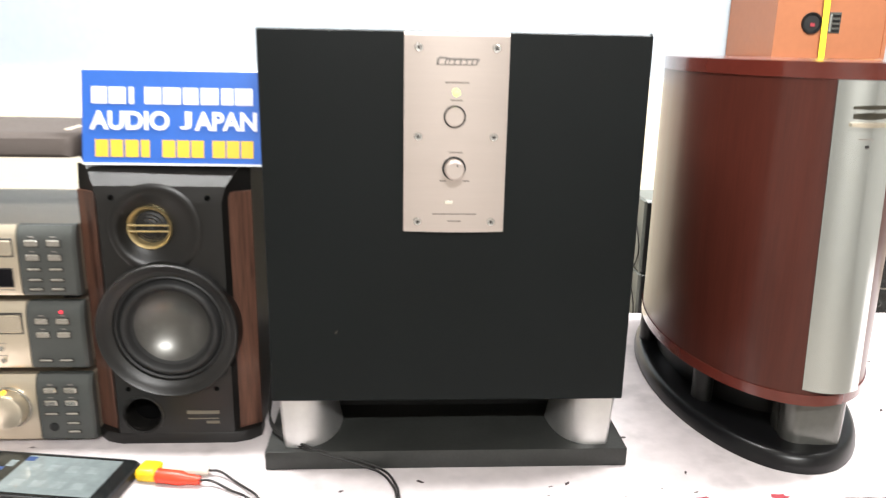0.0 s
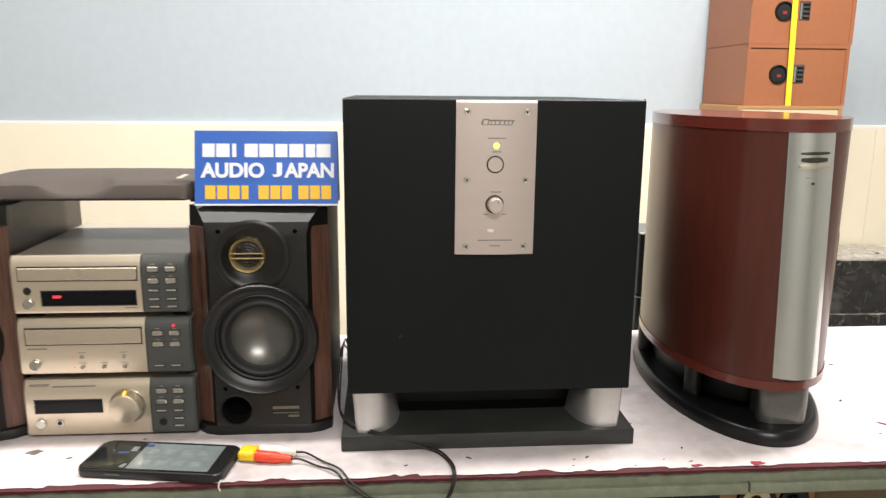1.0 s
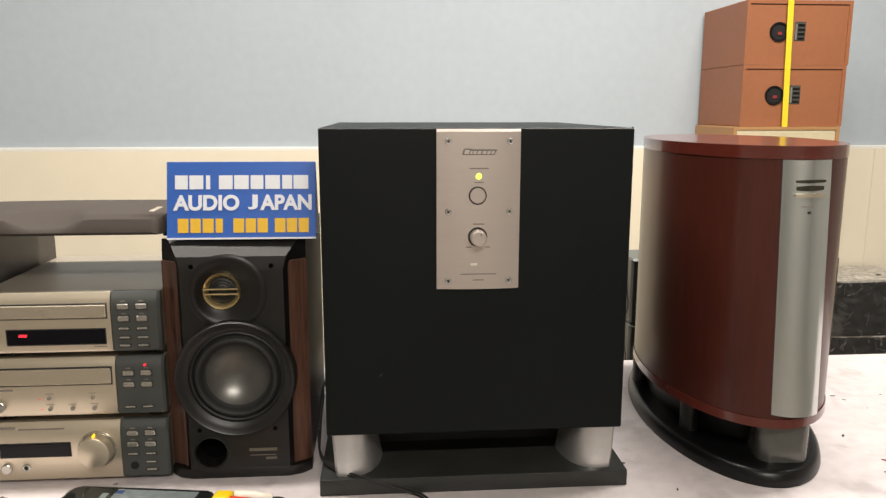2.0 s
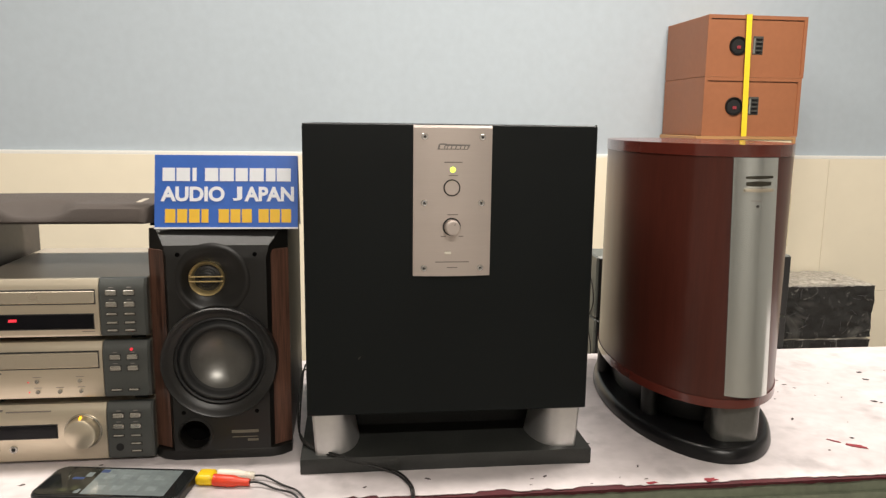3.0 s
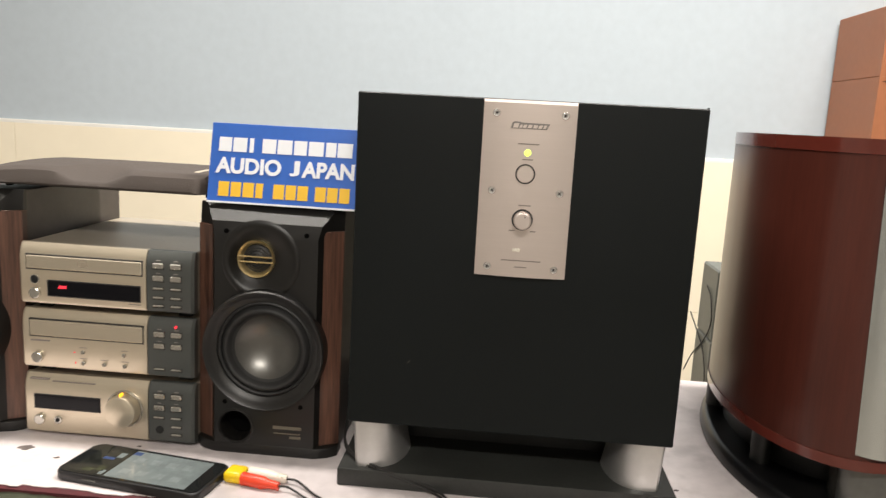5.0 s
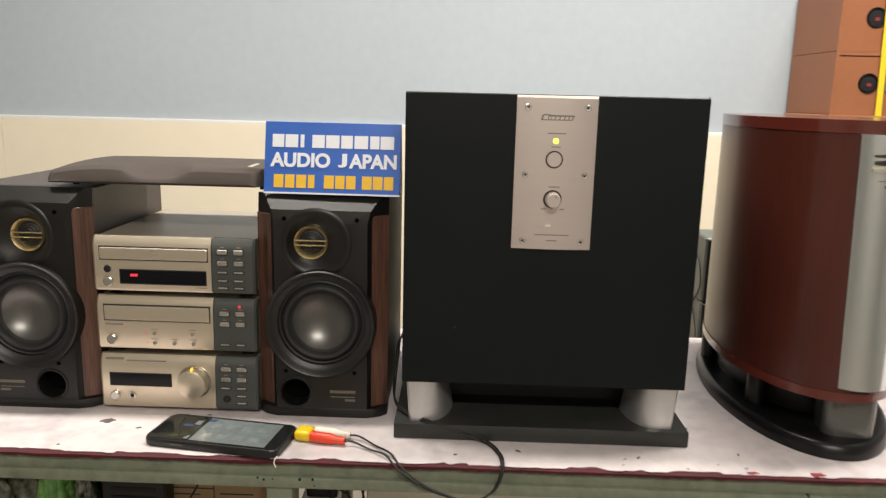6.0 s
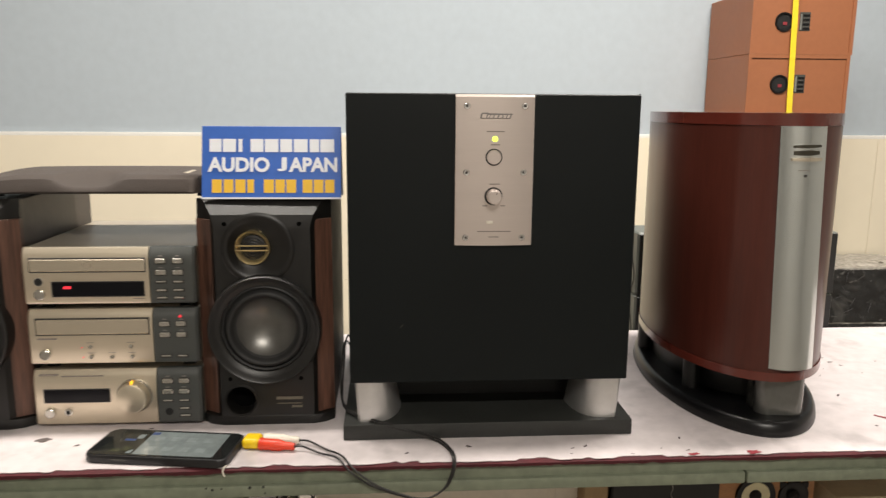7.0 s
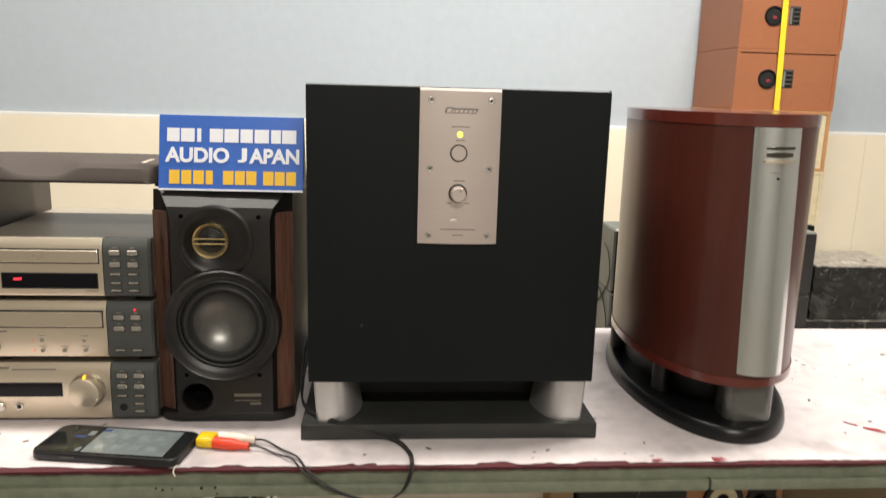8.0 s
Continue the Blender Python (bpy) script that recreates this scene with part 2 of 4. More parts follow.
SPECK = material("dark_speck", (0.05, 0.035, 0.035), 0.7, vary=0.3, scale=80)
PEN = material("blue_pen", (0.04, 0.05, 0.30), 0.6)


# ---- building helpers ----
def thing(name, at, label, category, group="", turn=0.0, kind=""):
    ob = new(name)
    ob.empty_display_size = 0.02
    ob.matrix_basis = pose(*at, 0, 0, turn)
    return tagged(ob, label, category, group, kind)


def part(name, bm, mat, parent=None, label="", smooth=True, at=None, crisp=True):
    me = bpy.data.meshes.new(name)
    bmesh.ops.recalc_face_normals(bm, faces=bm.faces[:])
    if smooth:
        for f in bm.faces:
            f.smooth = True
        for e in bm.edges:
            if crisp and len(e.link_faces) == 2 and e.calc_face_angle(0) > radians(32):
                e.smooth = False
    bm.to_mesh(me)
    bm.free()
    me.materials.append(mat)
    ob = new(name, me)
    if parent:
        ob.parent = parent
    if at is not None:
        ob.matrix_basis = at
    if label:
        ob["label"] = label
    return ob


def box(x0, x1, y0, y1, z0, z1, bevel=0.0, segs=2):
    bm = bmesh.new()
    bmesh.ops.create_cube(bm, size=1)
    for v in bm.verts:
        v.co = ((x0, x1)[v.co.x > 0], (y0, y1)[v.co.y > 0], (z0, z1)[v.co.z > 0])
    if bevel:
        bmesh.ops.bevel(bm, geom=bm.edges[:], offset=bevel, segments=segs, profile=0.5, affect="EDGES")
    return bm


def lathe(profile, segs=48, axis="Y", closed=False):
    """Turns (radius, along) pairs round an axis; along runs towards the viewer for Y (minus y)."""
    bm = bmesh.new()
    rings = []
    for r, a in profile:
        ring = []
        if r < 1e-6:
            ring = [bm.verts.new((0, -a, 0) if axis == "Y" else (0, 0, a))]
        else:
            for i in range(segs):
                c, s = math.cos(2 * math.pi * i / segs) * r, math.sin(2 * math.pi * i / segs) * r
                ring.append(bm.verts.new((c, -a, s) if axis == "Y" else (c, s, a)))
        rings.append(ring)
    pairs = list(zip(rings, rings[1:])) + ([(rings[-1], rings[0])] if closed else [])
    for a, b in pairs:
        for i in range(segs):
            j = (i + 1) % segs
            if len(a) == 1 and len(b) == 1:
                continue
            if len(a) == 1:
                bm.faces.new((a[0], b[i], b[j]))
            elif len(b) == 1:
                bm.faces.new((a[i], b[0], a[j]))
            else:
                bm.faces.new((a[i], b[i], b[j], a[j]))
    return bm


def prism(outline, z0, z1, bevel=0.0, segs=2):
    bm = bmesh.new()
    lo = [bm.verts.new((x, y, z0)) for x, y in outline]
    hi = [bm.verts.new((x, y, z1)) for x, y in outline]
    bm.faces.new(lo[::-1])
    bm.faces.new(hi)
    n = len(outline)
    for i in range(n):
        bm.faces.new((lo[i], lo[(i + 1) % n], hi[(i + 1) % n], hi[i]))
    if bevel:
        rim = [e for e in bm.edges if abs(e.verts[0].co.z - e.verts[1].co.z) < 1e-6]
        bmesh.ops.bevel(bm, geom=rim, offset=bevel, segments=segs, profile=0.5, affect="EDGES")
    return bm


def smooth_path(points, steps=10):
    """Catmull-Rom through the points."""
    ps = [Vector(p) for p in points]
    ps = [ps[0] * 2 - ps[1]] + ps + [ps[-1] * 2 - ps[-2]]
    out = []
    for a, b, c, d in zip(ps, ps[1:], ps[2:], ps[3:]):
        for k in range(steps):
            t = k / steps
            out.append(0.5 * (2 * b + (c - a) * t + (2 * a - 5 * b + 4 * c - d) * t * t + (3 * b - a - 3 * c + d) * t ** 3))
    return out + [ps[-2]]


def tube(points, radius, segs=8, steps=10):
    path = smooth_path(points, steps)
    bm = bmesh.new()
    rings, side = [], None
    for i, p in enumerate(path):
        way = (path[min(i + 1, len(path) - 1)] - path[max(i - 1, 0)]).normalized()
        side = way.orthogonal().normalized() if side is None else (side - way * side.dot(way)).normalized()
        up = way.cross(side)
        rings.append([bm.verts.new(p + radius * (math.cos(2 * math.pi * k / segs) * side + math.sin(2 * math.pi * k / segs) * up)) for k in range(segs)])
    for a, b in zip(rings, rings[1:]):
        for k in range(segs):
            bm.faces.new((a[k], a[(k + 1) % segs], b[(k + 1) % segs], b[k]))
    bm.faces.new(rings[0][::-1])
    bm.faces.new(rings[-1])
    return bm


def moved(bm, m):
    bmesh.ops.transform(bm, matrix=m, verts=bm.verts[:])
    return bm


def scrap(x, y, z, size, stretch, seed, thick=0.0008, turn=0.0):
    """A torn flake lying flat, with an uneven outline."""
    rnd = random.Random(seed)
    pts = []
    for i in range(14):
        a = 2 * math.pi * i / 14
        r = size * rnd.uniform(0.55, 1.1)
        u, v = r * math.cos(a) * stretch, r * math.sin(a)
        pts.append((x + u * math.cos(turn) - v * math.sin(turn), y + u * math.sin(turn) + v * math.cos(turn)))
    return prism(pts, z, z + thick)


def lettering(name, words, height, width, mat, parent, at):
    cu = bpy.data.curves.new(name, "FONT")
    cu.body, cu.size, cu.extrude, cu.offset, cu.align_x = words, 1.0, 0.02, 0.038, "LEFT"
    tmp = new(name, cu)
    bpy.context.view_layer.update()
    me = bpy.data.meshes.new_from_object(tmp.evaluated_get(bpy.context.evaluated_depsgraph_get()))
    bpy.data.objects.remove(tmp)
    bpy.data.curves.remove(cu)
    xs = [v.co.x for v in me.vertices]
    cap = max(v.co.y for v in me.vertices)
    hook = [v.co for v in me.vertices if v.co.y < -0.06]
    if hook:                                          # a letter that hangs below the line is drawn up on to it
        foot = min(c.y for c in hook)
        for v in me.vertices:
            v.co.y = (v.co.y - foot) * cap / (cap - foot)
    sx, sy = width / (max(xs) - min(xs)), height / cap
    x0, y0 = min(xs), 0.0
    for v in me.vertices:
        v.co = ((v.co.x - x0) * sx, (v.co.y - y0) * sy, v.co.z * 0.01)
    me.materials.append(mat)
    ob = new(name, me)
    ob.parent = parent
    ob.matrix_basis = at
    return ob


# ---- the room ----
WALL_Y, LEDGE = 2.60, 1.122
X0, X1, YB, TOP = -2.8, 3.2, -2.6, 2.9


def room():
    def wall(name, bm, mat, label):
        return tagged(part(name, bm, mat, smooth=False), label, "wall", kind="structure")
    north = wall("wall_north", box(X0, X1, WALL_Y, WALL_Y + 0.15, 0, TOP), BLUE_PAINT, "blue-grey painted wall above cream tiles")
    wall("wall_south", box(X0, X1, YB - 0.15, YB, 0, TOP), WARM_PAINT, "plain warm painted wall closing the shop")
    wall("wall_west", box(X0 - 0.15, X0, YB - 0.15, WALL_Y + 0.15, 0, TOP), WARM_PAINT, "plain warm painted side wall")
    wall("wall_east", box(X1, X1 + 0.15, YB - 0.15, WALL_Y + 0.15, 0, TOP), WARM_PAINT, "plain warm painted side wall")
    tagged(part("floor", box(X0, X1, YB, WALL_Y, -0.1, 0), FLOOR, smooth=False), "brown-grey tiled shop floor", "floor", kind="structure")
    tagged(part("ceiling", box(X0, X1, YB, WALL_Y, TOP, TOP + 0.1), CEILING, smooth=False), "white painted ceiling", "ceiling", kind="structure")
    part("grout_bed", box(X0, X1, WALL_Y - 0.010, WALL_Y - 0.0005, 0, LEDGE - 0.002), GROUT, north)
    part("ledge", box(X0, X1, WALL_Y - 0.017, WALL_Y - 0.0005, LEDGE - 0.008, LEDGE + 0.011, 0.005), LEDGE_WHITE, north, "white plaster edge above the tiles")
    wide, high = 1.80, 0.54
    shared = {}
    for r in range(2):
        z1 = LEDGE - 0.002 - r * high
        x = 1.81 - 3 * wide
        while x < X1:
            a, b = max(x, X0), min(x + wide, X1)
            key = (round(b - a, 3), r)
            if key not in shared:
                bm = box(0, b - a - 0.0012, 0, 0.016, -high + 0.0012 if r == 0 else -high + 0.02, 0, 0.0006, 1)
                tile = part("tile", bm, CREAM, north)
                shared[key] = tile.data
            else:
                tile = new("tile", shared[key])
                tile.parent = north
            tile.matrix_basis = pose(a, WALL_Y - 0.0175, z1)
            x += wide


room()

# ---- the bench ----
T = 0.80                     # top of the bench
FRONT, BACK = 0.615, 1.152
BX0, BX1 = -1.35, 1.45


def bench():
    b = thing("workbench", (0, 0, 0), "long steel-framed bench covered in white film with a torn red hem", "table")
    part("tabletop", box(BX0, BX1, FRONT + 0.012, BACK, T - 0.0194, T - 0.002), BOARD, b)
    rnd = random.Random(4)
    # white film with a torn front edge
    edge, x = [], BX0
    step = 0.0
    while x < BX1:
        if rnd.random() < 0.22:
            step = rnd.choice((-0.001, -0.0005, 0.0005, 0.002, 0.004, 0.0055))
        edge.append((x, FRONT + step + rnd.uniform(-0.0008, 0.0008)))
        x += rnd.uniform(0.002, 0.012)
    edge.append((BX1, FRONT))
    part("white_film", prism(edge + [(BX1, BACK), (BX0, BACK)], T - 0.0008, T), FILM, b, "scuffed white plastic film")
    # red cloth under it, hanging over the edge
    bm = bmesh.new()
    n = 700
    rows = [[], [], [], []]
    for i in range(n + 1):
        x = BX0 + (BX1 - BX0) * i / n
        w = 0.0012 * noise.noise((x * 22, 0, 0)) + 0.0008 * noise.noise((x * 90, 3, 0))
        hem = T - 0.0074 + 0.0018 * noise.noise((x * 14, 7, 0)) + 0.0014 * noise.noise((x * 75, 5, 0)) + 0.0008 * noise.noise((x * 210, 9, 0))
        for row, (y, z) in zip(rows, ((FRONT + 0.03, T - 0.0012), (FRONT + 0.001, T - 0.0012), (FRONT - 0.003 + w, T - 0.003), (FRONT - 0.002 + w, hem))):
            row.append(bm.verts.new((x, y, z)))
    for a, c in zip(rows, rows[1:]):
        for i in range(n):
            bm.faces.new((a[i], a[i + 1], c[i + 1], c[i]))
    part("red_hem", bm, RED_CLOTH, b, "frayed dark red cloth hem")
    part("edge_strip", box(BX0, BX1, FRONT + 0.005, FRONT + 0.0118, T - 0.0244, T - 0.0035), STEEL_GREEN, b, "grimy green-grey edge strip")
    part("front_rail", box(BX0, 0.369, FRONT - 0.001, FRONT + 0.030, T - 0.040, T - 0.0245, 0.0025), STEEL_GREEN, b, "chipped green-grey painted steel rail")
    part("front_rail", box(0.371, BX1, FRONT - 0.001, FRONT + 0.030, T - 0.040, T - 0.0245, 0.0025), STEEL_GREEN, b, "chipped green-grey painted steel rail")
    part("back_rail", box(BX0, BX1, BACK - 0.03, BACK, T - 0.045, T - 0.019, 0.002), STEEL_GREEN, b)
    for x in (BX0 + 0.02, -0.2935, BX1 - 0.06):
        for y in (FRONT + 0.004, BACK - 0.045):
            part("leg", box(x, x + 0.033, y, y + 0.04, 0, T - 0.0405, 0.003), STEEL_GREEN, b)
    part("lower_shelf", box(BX0 + 0.03, BX1 - 0.03, FRONT + 0.05, BACK - 0.05, 0.33, 0.35), BOARD, b)
    # marks on the film
    for i, (x, y, s, st, tu, m) in enumerate((
            (-0.527, 0.704, 0.0072, 1.6, 0.1, STAIN), (-0.478, 0.685, 0.0024, 2.0, 0.4, STAIN), (0.781, 0.860, 0.0034, 2.2, -0.5, SPECK), (0.839, 0.963, 0.0036, 1.8, -0.4, SPECK), (0.788, 0.853, 0.0022, 1.6, 0.4, SPECK),
            (0.853, 1.001, 0.0036, 1.6, 0.1, SPECK), (0.675, 0.949, 0.0016, 3.0, -0.1, STAIN), (0.647, 0.725, 0.0022, 1.9, -0.2, SPECK), (0.588, 0.689, 0.0014, 1.6, 0.2, STAIN), (0.02, 0.655, 0.002, 3, -0.6, SPECK),
            (0.17, 0.648, 0.0018, 2.5, 0.8, SPECK), (0.255, 0.74, 0.002, 2, 0.2, SPECK), (-0.72, 0.66, 0.003, 2, 0.5, SPECK), (0.60, 0.80, 0.002, 3, 1.0, SPECK),
            (-0.06, 0.64, 0.0015, 2.5, 0.3, SPECK), (0.30, 0.665, 0.0015, 3, 1.2, SPECK), (-0.40, 0.732, 0.0015, 2, 0.3, SPECK))):
        part("stain", scrap(x, y, T + 0.0004, s, st, 30 + i, 0.0004, tu), m, b)
    for i in range(20):                                  # small scuffs and grit
        x, y = (rnd.uniform(0.56, 0.96), rnd.uniform(0.65, 1.02)) if i < 12 else (rnd.uniform(-0.62, 0.32), rnd.uniform(0.622, 0.655))
        part("stain", scrap(x, y, T + 0.0004, rnd.uniform(0.0005, 0.0010), rnd.uniform(1.4, 4.0), 90 + i, 0.0004, rnd.uniform(-0.7, 0.7)), STAIN, b)
    for i, (x, y, s, st, tu) in enumerate(((0.636, 0.697, 0.0062, 2.5, -0.62), (0.613, 0.718, 0.0022, 5.5, -0.75), (0.379, 0.619, 0.0055, 1.9, 0.0), (0.30, 0.618, 0.003, 3.2, 0.1), (0.66, 0.618, 0.003, 3.5, 0))):
        part("tear", scrap(x, y, T + 0.0004, s, st, 60 + i, 0.0006, tu), RED_SCRAP, b, "torn red patch")
    for x, z, r in ((-0.302, 0.7735, 0.0013), (-0.2945, 0.7715, 0.0016), (-0.2835, 0.7725, 0.0010), (-0.250, 0.7730, 0.0018), (-0.234, 0.7735, 0.0016), (-0.232, 0.7655, 0.0010)):
        part("rail_hole", lathe(((0, 0.0006), (r, 0.0006), (r, -0.001)), 12), BLACK_GAP, b, at=pose(x, FRONT - 0.001, z))
    part("pen_mark", tube(((-0.288, FRONT + 0.003, 0.722), (-0.280, FRONT + 0.003, 0.718), (-0.266, FRONT + 0.003, 0.720)), 0.0011, 6, 4), PEN, b)
    return b


bench()


# ---- subwoofer ----
def subwoofer():
    s = thing("subwoofer", (0.05, 0.685, T), "large square black subwoofer with silver control panel and silver feet", "subwoofer", turn=0.0)
    hw = 0.1815
    z0, z1 = 0.0765, 0.4438
    part("cabinet", box(-hw, hw, 0, 0.40, z0, z1, 0.0012, 1), BLACK_VINYL, s, "matt black vinyl cabinet")
    part("plinth", box(-0.191, 0.191, -0.004, 0.404, 0, 0.021, 0.0015), BLACK_BOARD, s, "scuffed black plinth board")
    part("inner_box", box(-0.128, 0.128, 0.100, 0.342, 0.0212, z0 - 0.0002), BLACK_PLATE, s)
    for sx in (-1, 1):
        for y in (0.004, 0.336):
            fr = y < 0.1
            pts = []
            # square outer corner, front sweeping back towards the middle
            c = [(0.176, 0.066), (0.176, 0.005), (0.173, 0.001)]
            for k in range(13):
                a = math.pi / 2 * k / 12
                c.append((0.160 - 0.034 * math.sin(a), 0.066 * (1 - math.cos(a)) ** 1.3))
            yy = (lambda v: y + v) if fr else (lambda v: y + 0.06 - v)
            lo = [(sx * (u - (0.004 if u > 0.17 else 0.32 * max(0.0, 0.160 - u))), yy(v)) for u, v in c]
            hi = [(sx * u, yy(v)) for u, v in c]
            bm = bmesh.new()
            va = [bm.verts.new((*p, 0.0212)) for p in lo]
            vb = [bm.verts.new((*p, z0 - 0.0003)) for p in hi]
            bm.faces.new(va), bm.faces.new(vb)
            for i in range(len(va)):
                j = (i + 1) % len(va)
                bm.faces.new((va[i], va[j], vb[j], vb[i]))
            part("foot", bm, SILVER_FOOT, s, "matt silver foot")
    # control panel, slightly bowed
    p0, p1, q0, q1 = -0.0485, 0.0480, 0.2575, 0.4428
    bm = bmesh.new()
    n = 12
    rows = []
    for i in range(n + 1):
        u = -1 + 2 * i / n
        x = p0 + (p1 - p0) * i / n
        d = -0.0035 - 0.0035 * (1 - u * u)
        rows.append([bm.verts.new(c) for c in ((x, 0.0005, q0), (x, d, q0), (x, d, q1 - 0.003), (x, d + 0.002, q1), (x, 0.0005, q1))])
    for a, b in zip(rows, rows[1:]):
        for k in range(4):
            bm.faces.new((a[k], b[k], b[k + 1], a[k + 1]))
    bm.faces.new(rows[0]), bm.faces.new(rows[-1])
    panel = part("control_panel", bm, BRUSHED, s, "champagne brushed-metal control panel")

    def face(x):
        u = (x - (p0 + p1) / 2) / ((p1 - p0) / 2)
        return -0.0035 - 0.0035 * (1 - u * u)
    for x in (-0.0350, 0.0356):
        for z in (0.2675, 0.3487, 0.4290):
            part("screw", lathe(((0, 0.0004), (0.0018, 0.0004), (0.0022, 0.0013), (0.0034, 0.0014), (0.0040, 0.0007), (0.0043, 0.0)), 20), CHROME, panel, at=pose(x, face(x), z))
    for x in (-0.0350, 0.0356):
        for z in (0.2675, 0.3487, 0.4290):
            part("screw_socket", lathe(((0, 0.0007), (0.0015, 0.0007), (0.0015, 0.0003)), 6), SHADOW_LINE, panel, at=pose(x, face(x), z))
    f = face(0)
    # maker's mark as a plain slanted plate with a raised bar
    part("badge", moved(prism([(-0.0195, -0.0034), (0.0175, -0.0034), (0.0192, 0.0010), (0.0206, 0.0024), (-0.0085, 0.0024), (-0.0100, 0.0036), (-0.0165, 0.0036), (-0.0185, 0.0018)], 0, 0.0010, 0.0004, 1), pose(0.0, f, 0.4175, 90)), PRINT_GREY, panel, "dark slanted maker's plate")
    for k, (x, w, lo, hi) in enumerate(((-0.0148, 0.0026, -0.0022, 0.0024), (-0.0098, 0.0012, -0.0021, 0.0012), (-0.0058, 0.0018, -0.0021, 0.0012), (-0.0006, 0.0020, -0.0021, 0.0012), (0.0050, 0.0020, -0.0021, 0.0012), (0.0102, 0.0018, -0.0021, 0.0012), (0.0148, 0.0014, -0.0021, 0.0013))):
        part("badge_inlay", moved(prism([(x - w, lo), (x + w, lo), (x + w + 0.0012, hi), (x - w + 0.0012, hi)], 0, 0.0005), pose(0.0, f - 0.0009, 0.4170, 90)), BRUSHED, panel)
    part("power_led", lathe(((0, 0.0020), (0.0020, 0.0016), (0.0033, 0.0004), (0.0035, 0)), 24), LIME_GLOW, panel, "lit yellow-green power lamp", at=pose(-0.0005, f, 0.3895))
    part("button_ring", lathe(((0.0086, 0), (0.0086, 0.0012), (0.0104, 0.0012), (0.0104, 0)), 40), SHADOW_LINE, panel, at=pose(-0.0015, f, 0.3675))
    part("power_button", lathe(((0, 0.0024), (0.0082, 0.0024), (0.0090, 0.0016), (0.0090, 0)), 40), BRUSHED, panel, "round power button", at=pose(-0.0015, f, 0.3675))
    part("knob_skirt", lathe(((0.0, 0.0010), (0.0112, 0.0010), (0.0112, 0.0)), 40), SHADOW_LINE, panel, at=pose(-0.0012, f, 0.3195))
    part("level_knob", lathe(((0, 0.0150), (0.0075, 0.0150), (0.0090, 0.0138), (0.0094, 0.0012), (0.0094, 0)), 40), BRUSHED, panel, "turned metal level knob", at=pose(-0.0012, f, 0.3195))
    part("knob_mark", box(-0.0004, 0.0004, -0.0004, 0, -0.0010, 0.0010), SHADOW_LINE, panel, at=pose(0.001, f - 0.0151, 0.3240))
    part("standby_lamp", box(-0.004, 0.004, -0.0008, 0, -0.0018, 0.0018, 0.0007), WHITE_PLASTIC, panel, at=pose(-0.0055, f, 0.2870))
    for x, z, w in ((0.0, 0.3985, 0.011), (0.0, 0.3825, 0.0055), (0.0, 0.3345, 0.0065), (-0.0115, 0.3075, 0.003), (0.0105, 0.3075, 0.003), (0.0, 0.2755, 0.021), (0.0, 0.2685, 0.0065)):
        part("print_bar", box(-w, w, -0.0003, 0.0, -0.0006, 0.0006), PRINT_FAINT, panel, at=pose(x, face(x) - 0.0001, z))
    part("scratch", box(-0.0022, 0.0022, -0.0004, 0.0002, -0.0003, 0.0003), PRINT_DIM, s, at=pose(-0.115, 0, 0.152, 0, -50, 0))
    part("nick", moved(box(-0.0012, 0.0012, 0, 0.002, 0, 0.0016, 0.0006), pose(0.1795, 0.001, 0.4435)), BLACK_VINYL, s)


subwoofer()


# ---- red floor-standing bass cabinet with an oval plan ----
def oval(a, b, n=72, dx=0.0, dy=0.0):
    return [(dx + a * math.cos(2 * math.pi * k / n), dy + b * math.sin(2 * math.pi * k / n)) for k in range(n)]


def domed_plate(a, b, dy):
    """An oval plate whose side leans in and rounds over to a flat top."""
    bm = bmesh.new()
    rings = []
    for inset, z in ((0.0010, 0.0), (0.0, 0.0025), (0.0010, 0.010), (0.0032, 0.016), (0.0062, 0.0192), (0.0085, 0.0200), (0.0125, 0.0200)):
        rings.append([bm.verts.new((x, y, z)) for x, y in oval(a - inset, b - inset, 96, 0.0, dy)])
    for p, q in zip(rings, rings[1:]):
        for k in range(96):
            bm.faces.new((p[k], p[(k + 1) % 96], q[(k + 1) % 96], q[k]))
    bm.faces.new(rings[0][::-1]), bm.faces.new(rings[-1])
    return bm


def round_block(hx, hy, r, cx, cy, n=6):
    """Outline of a rectangle with round corners."""
    pts = []
    for sx, sy, a0 in ((1, 1, 0), (-1, 1, 90), (-1, -1, 180), (1, -1, 270)):
        for k in range(n + 1):
            t = radians(a0 + 90 * k / n)
            pts.append((cx + sx * (hx - r) + r * math.cos(t), cy + sy * (hy - r) + r * math.sin(t)))
    return pts


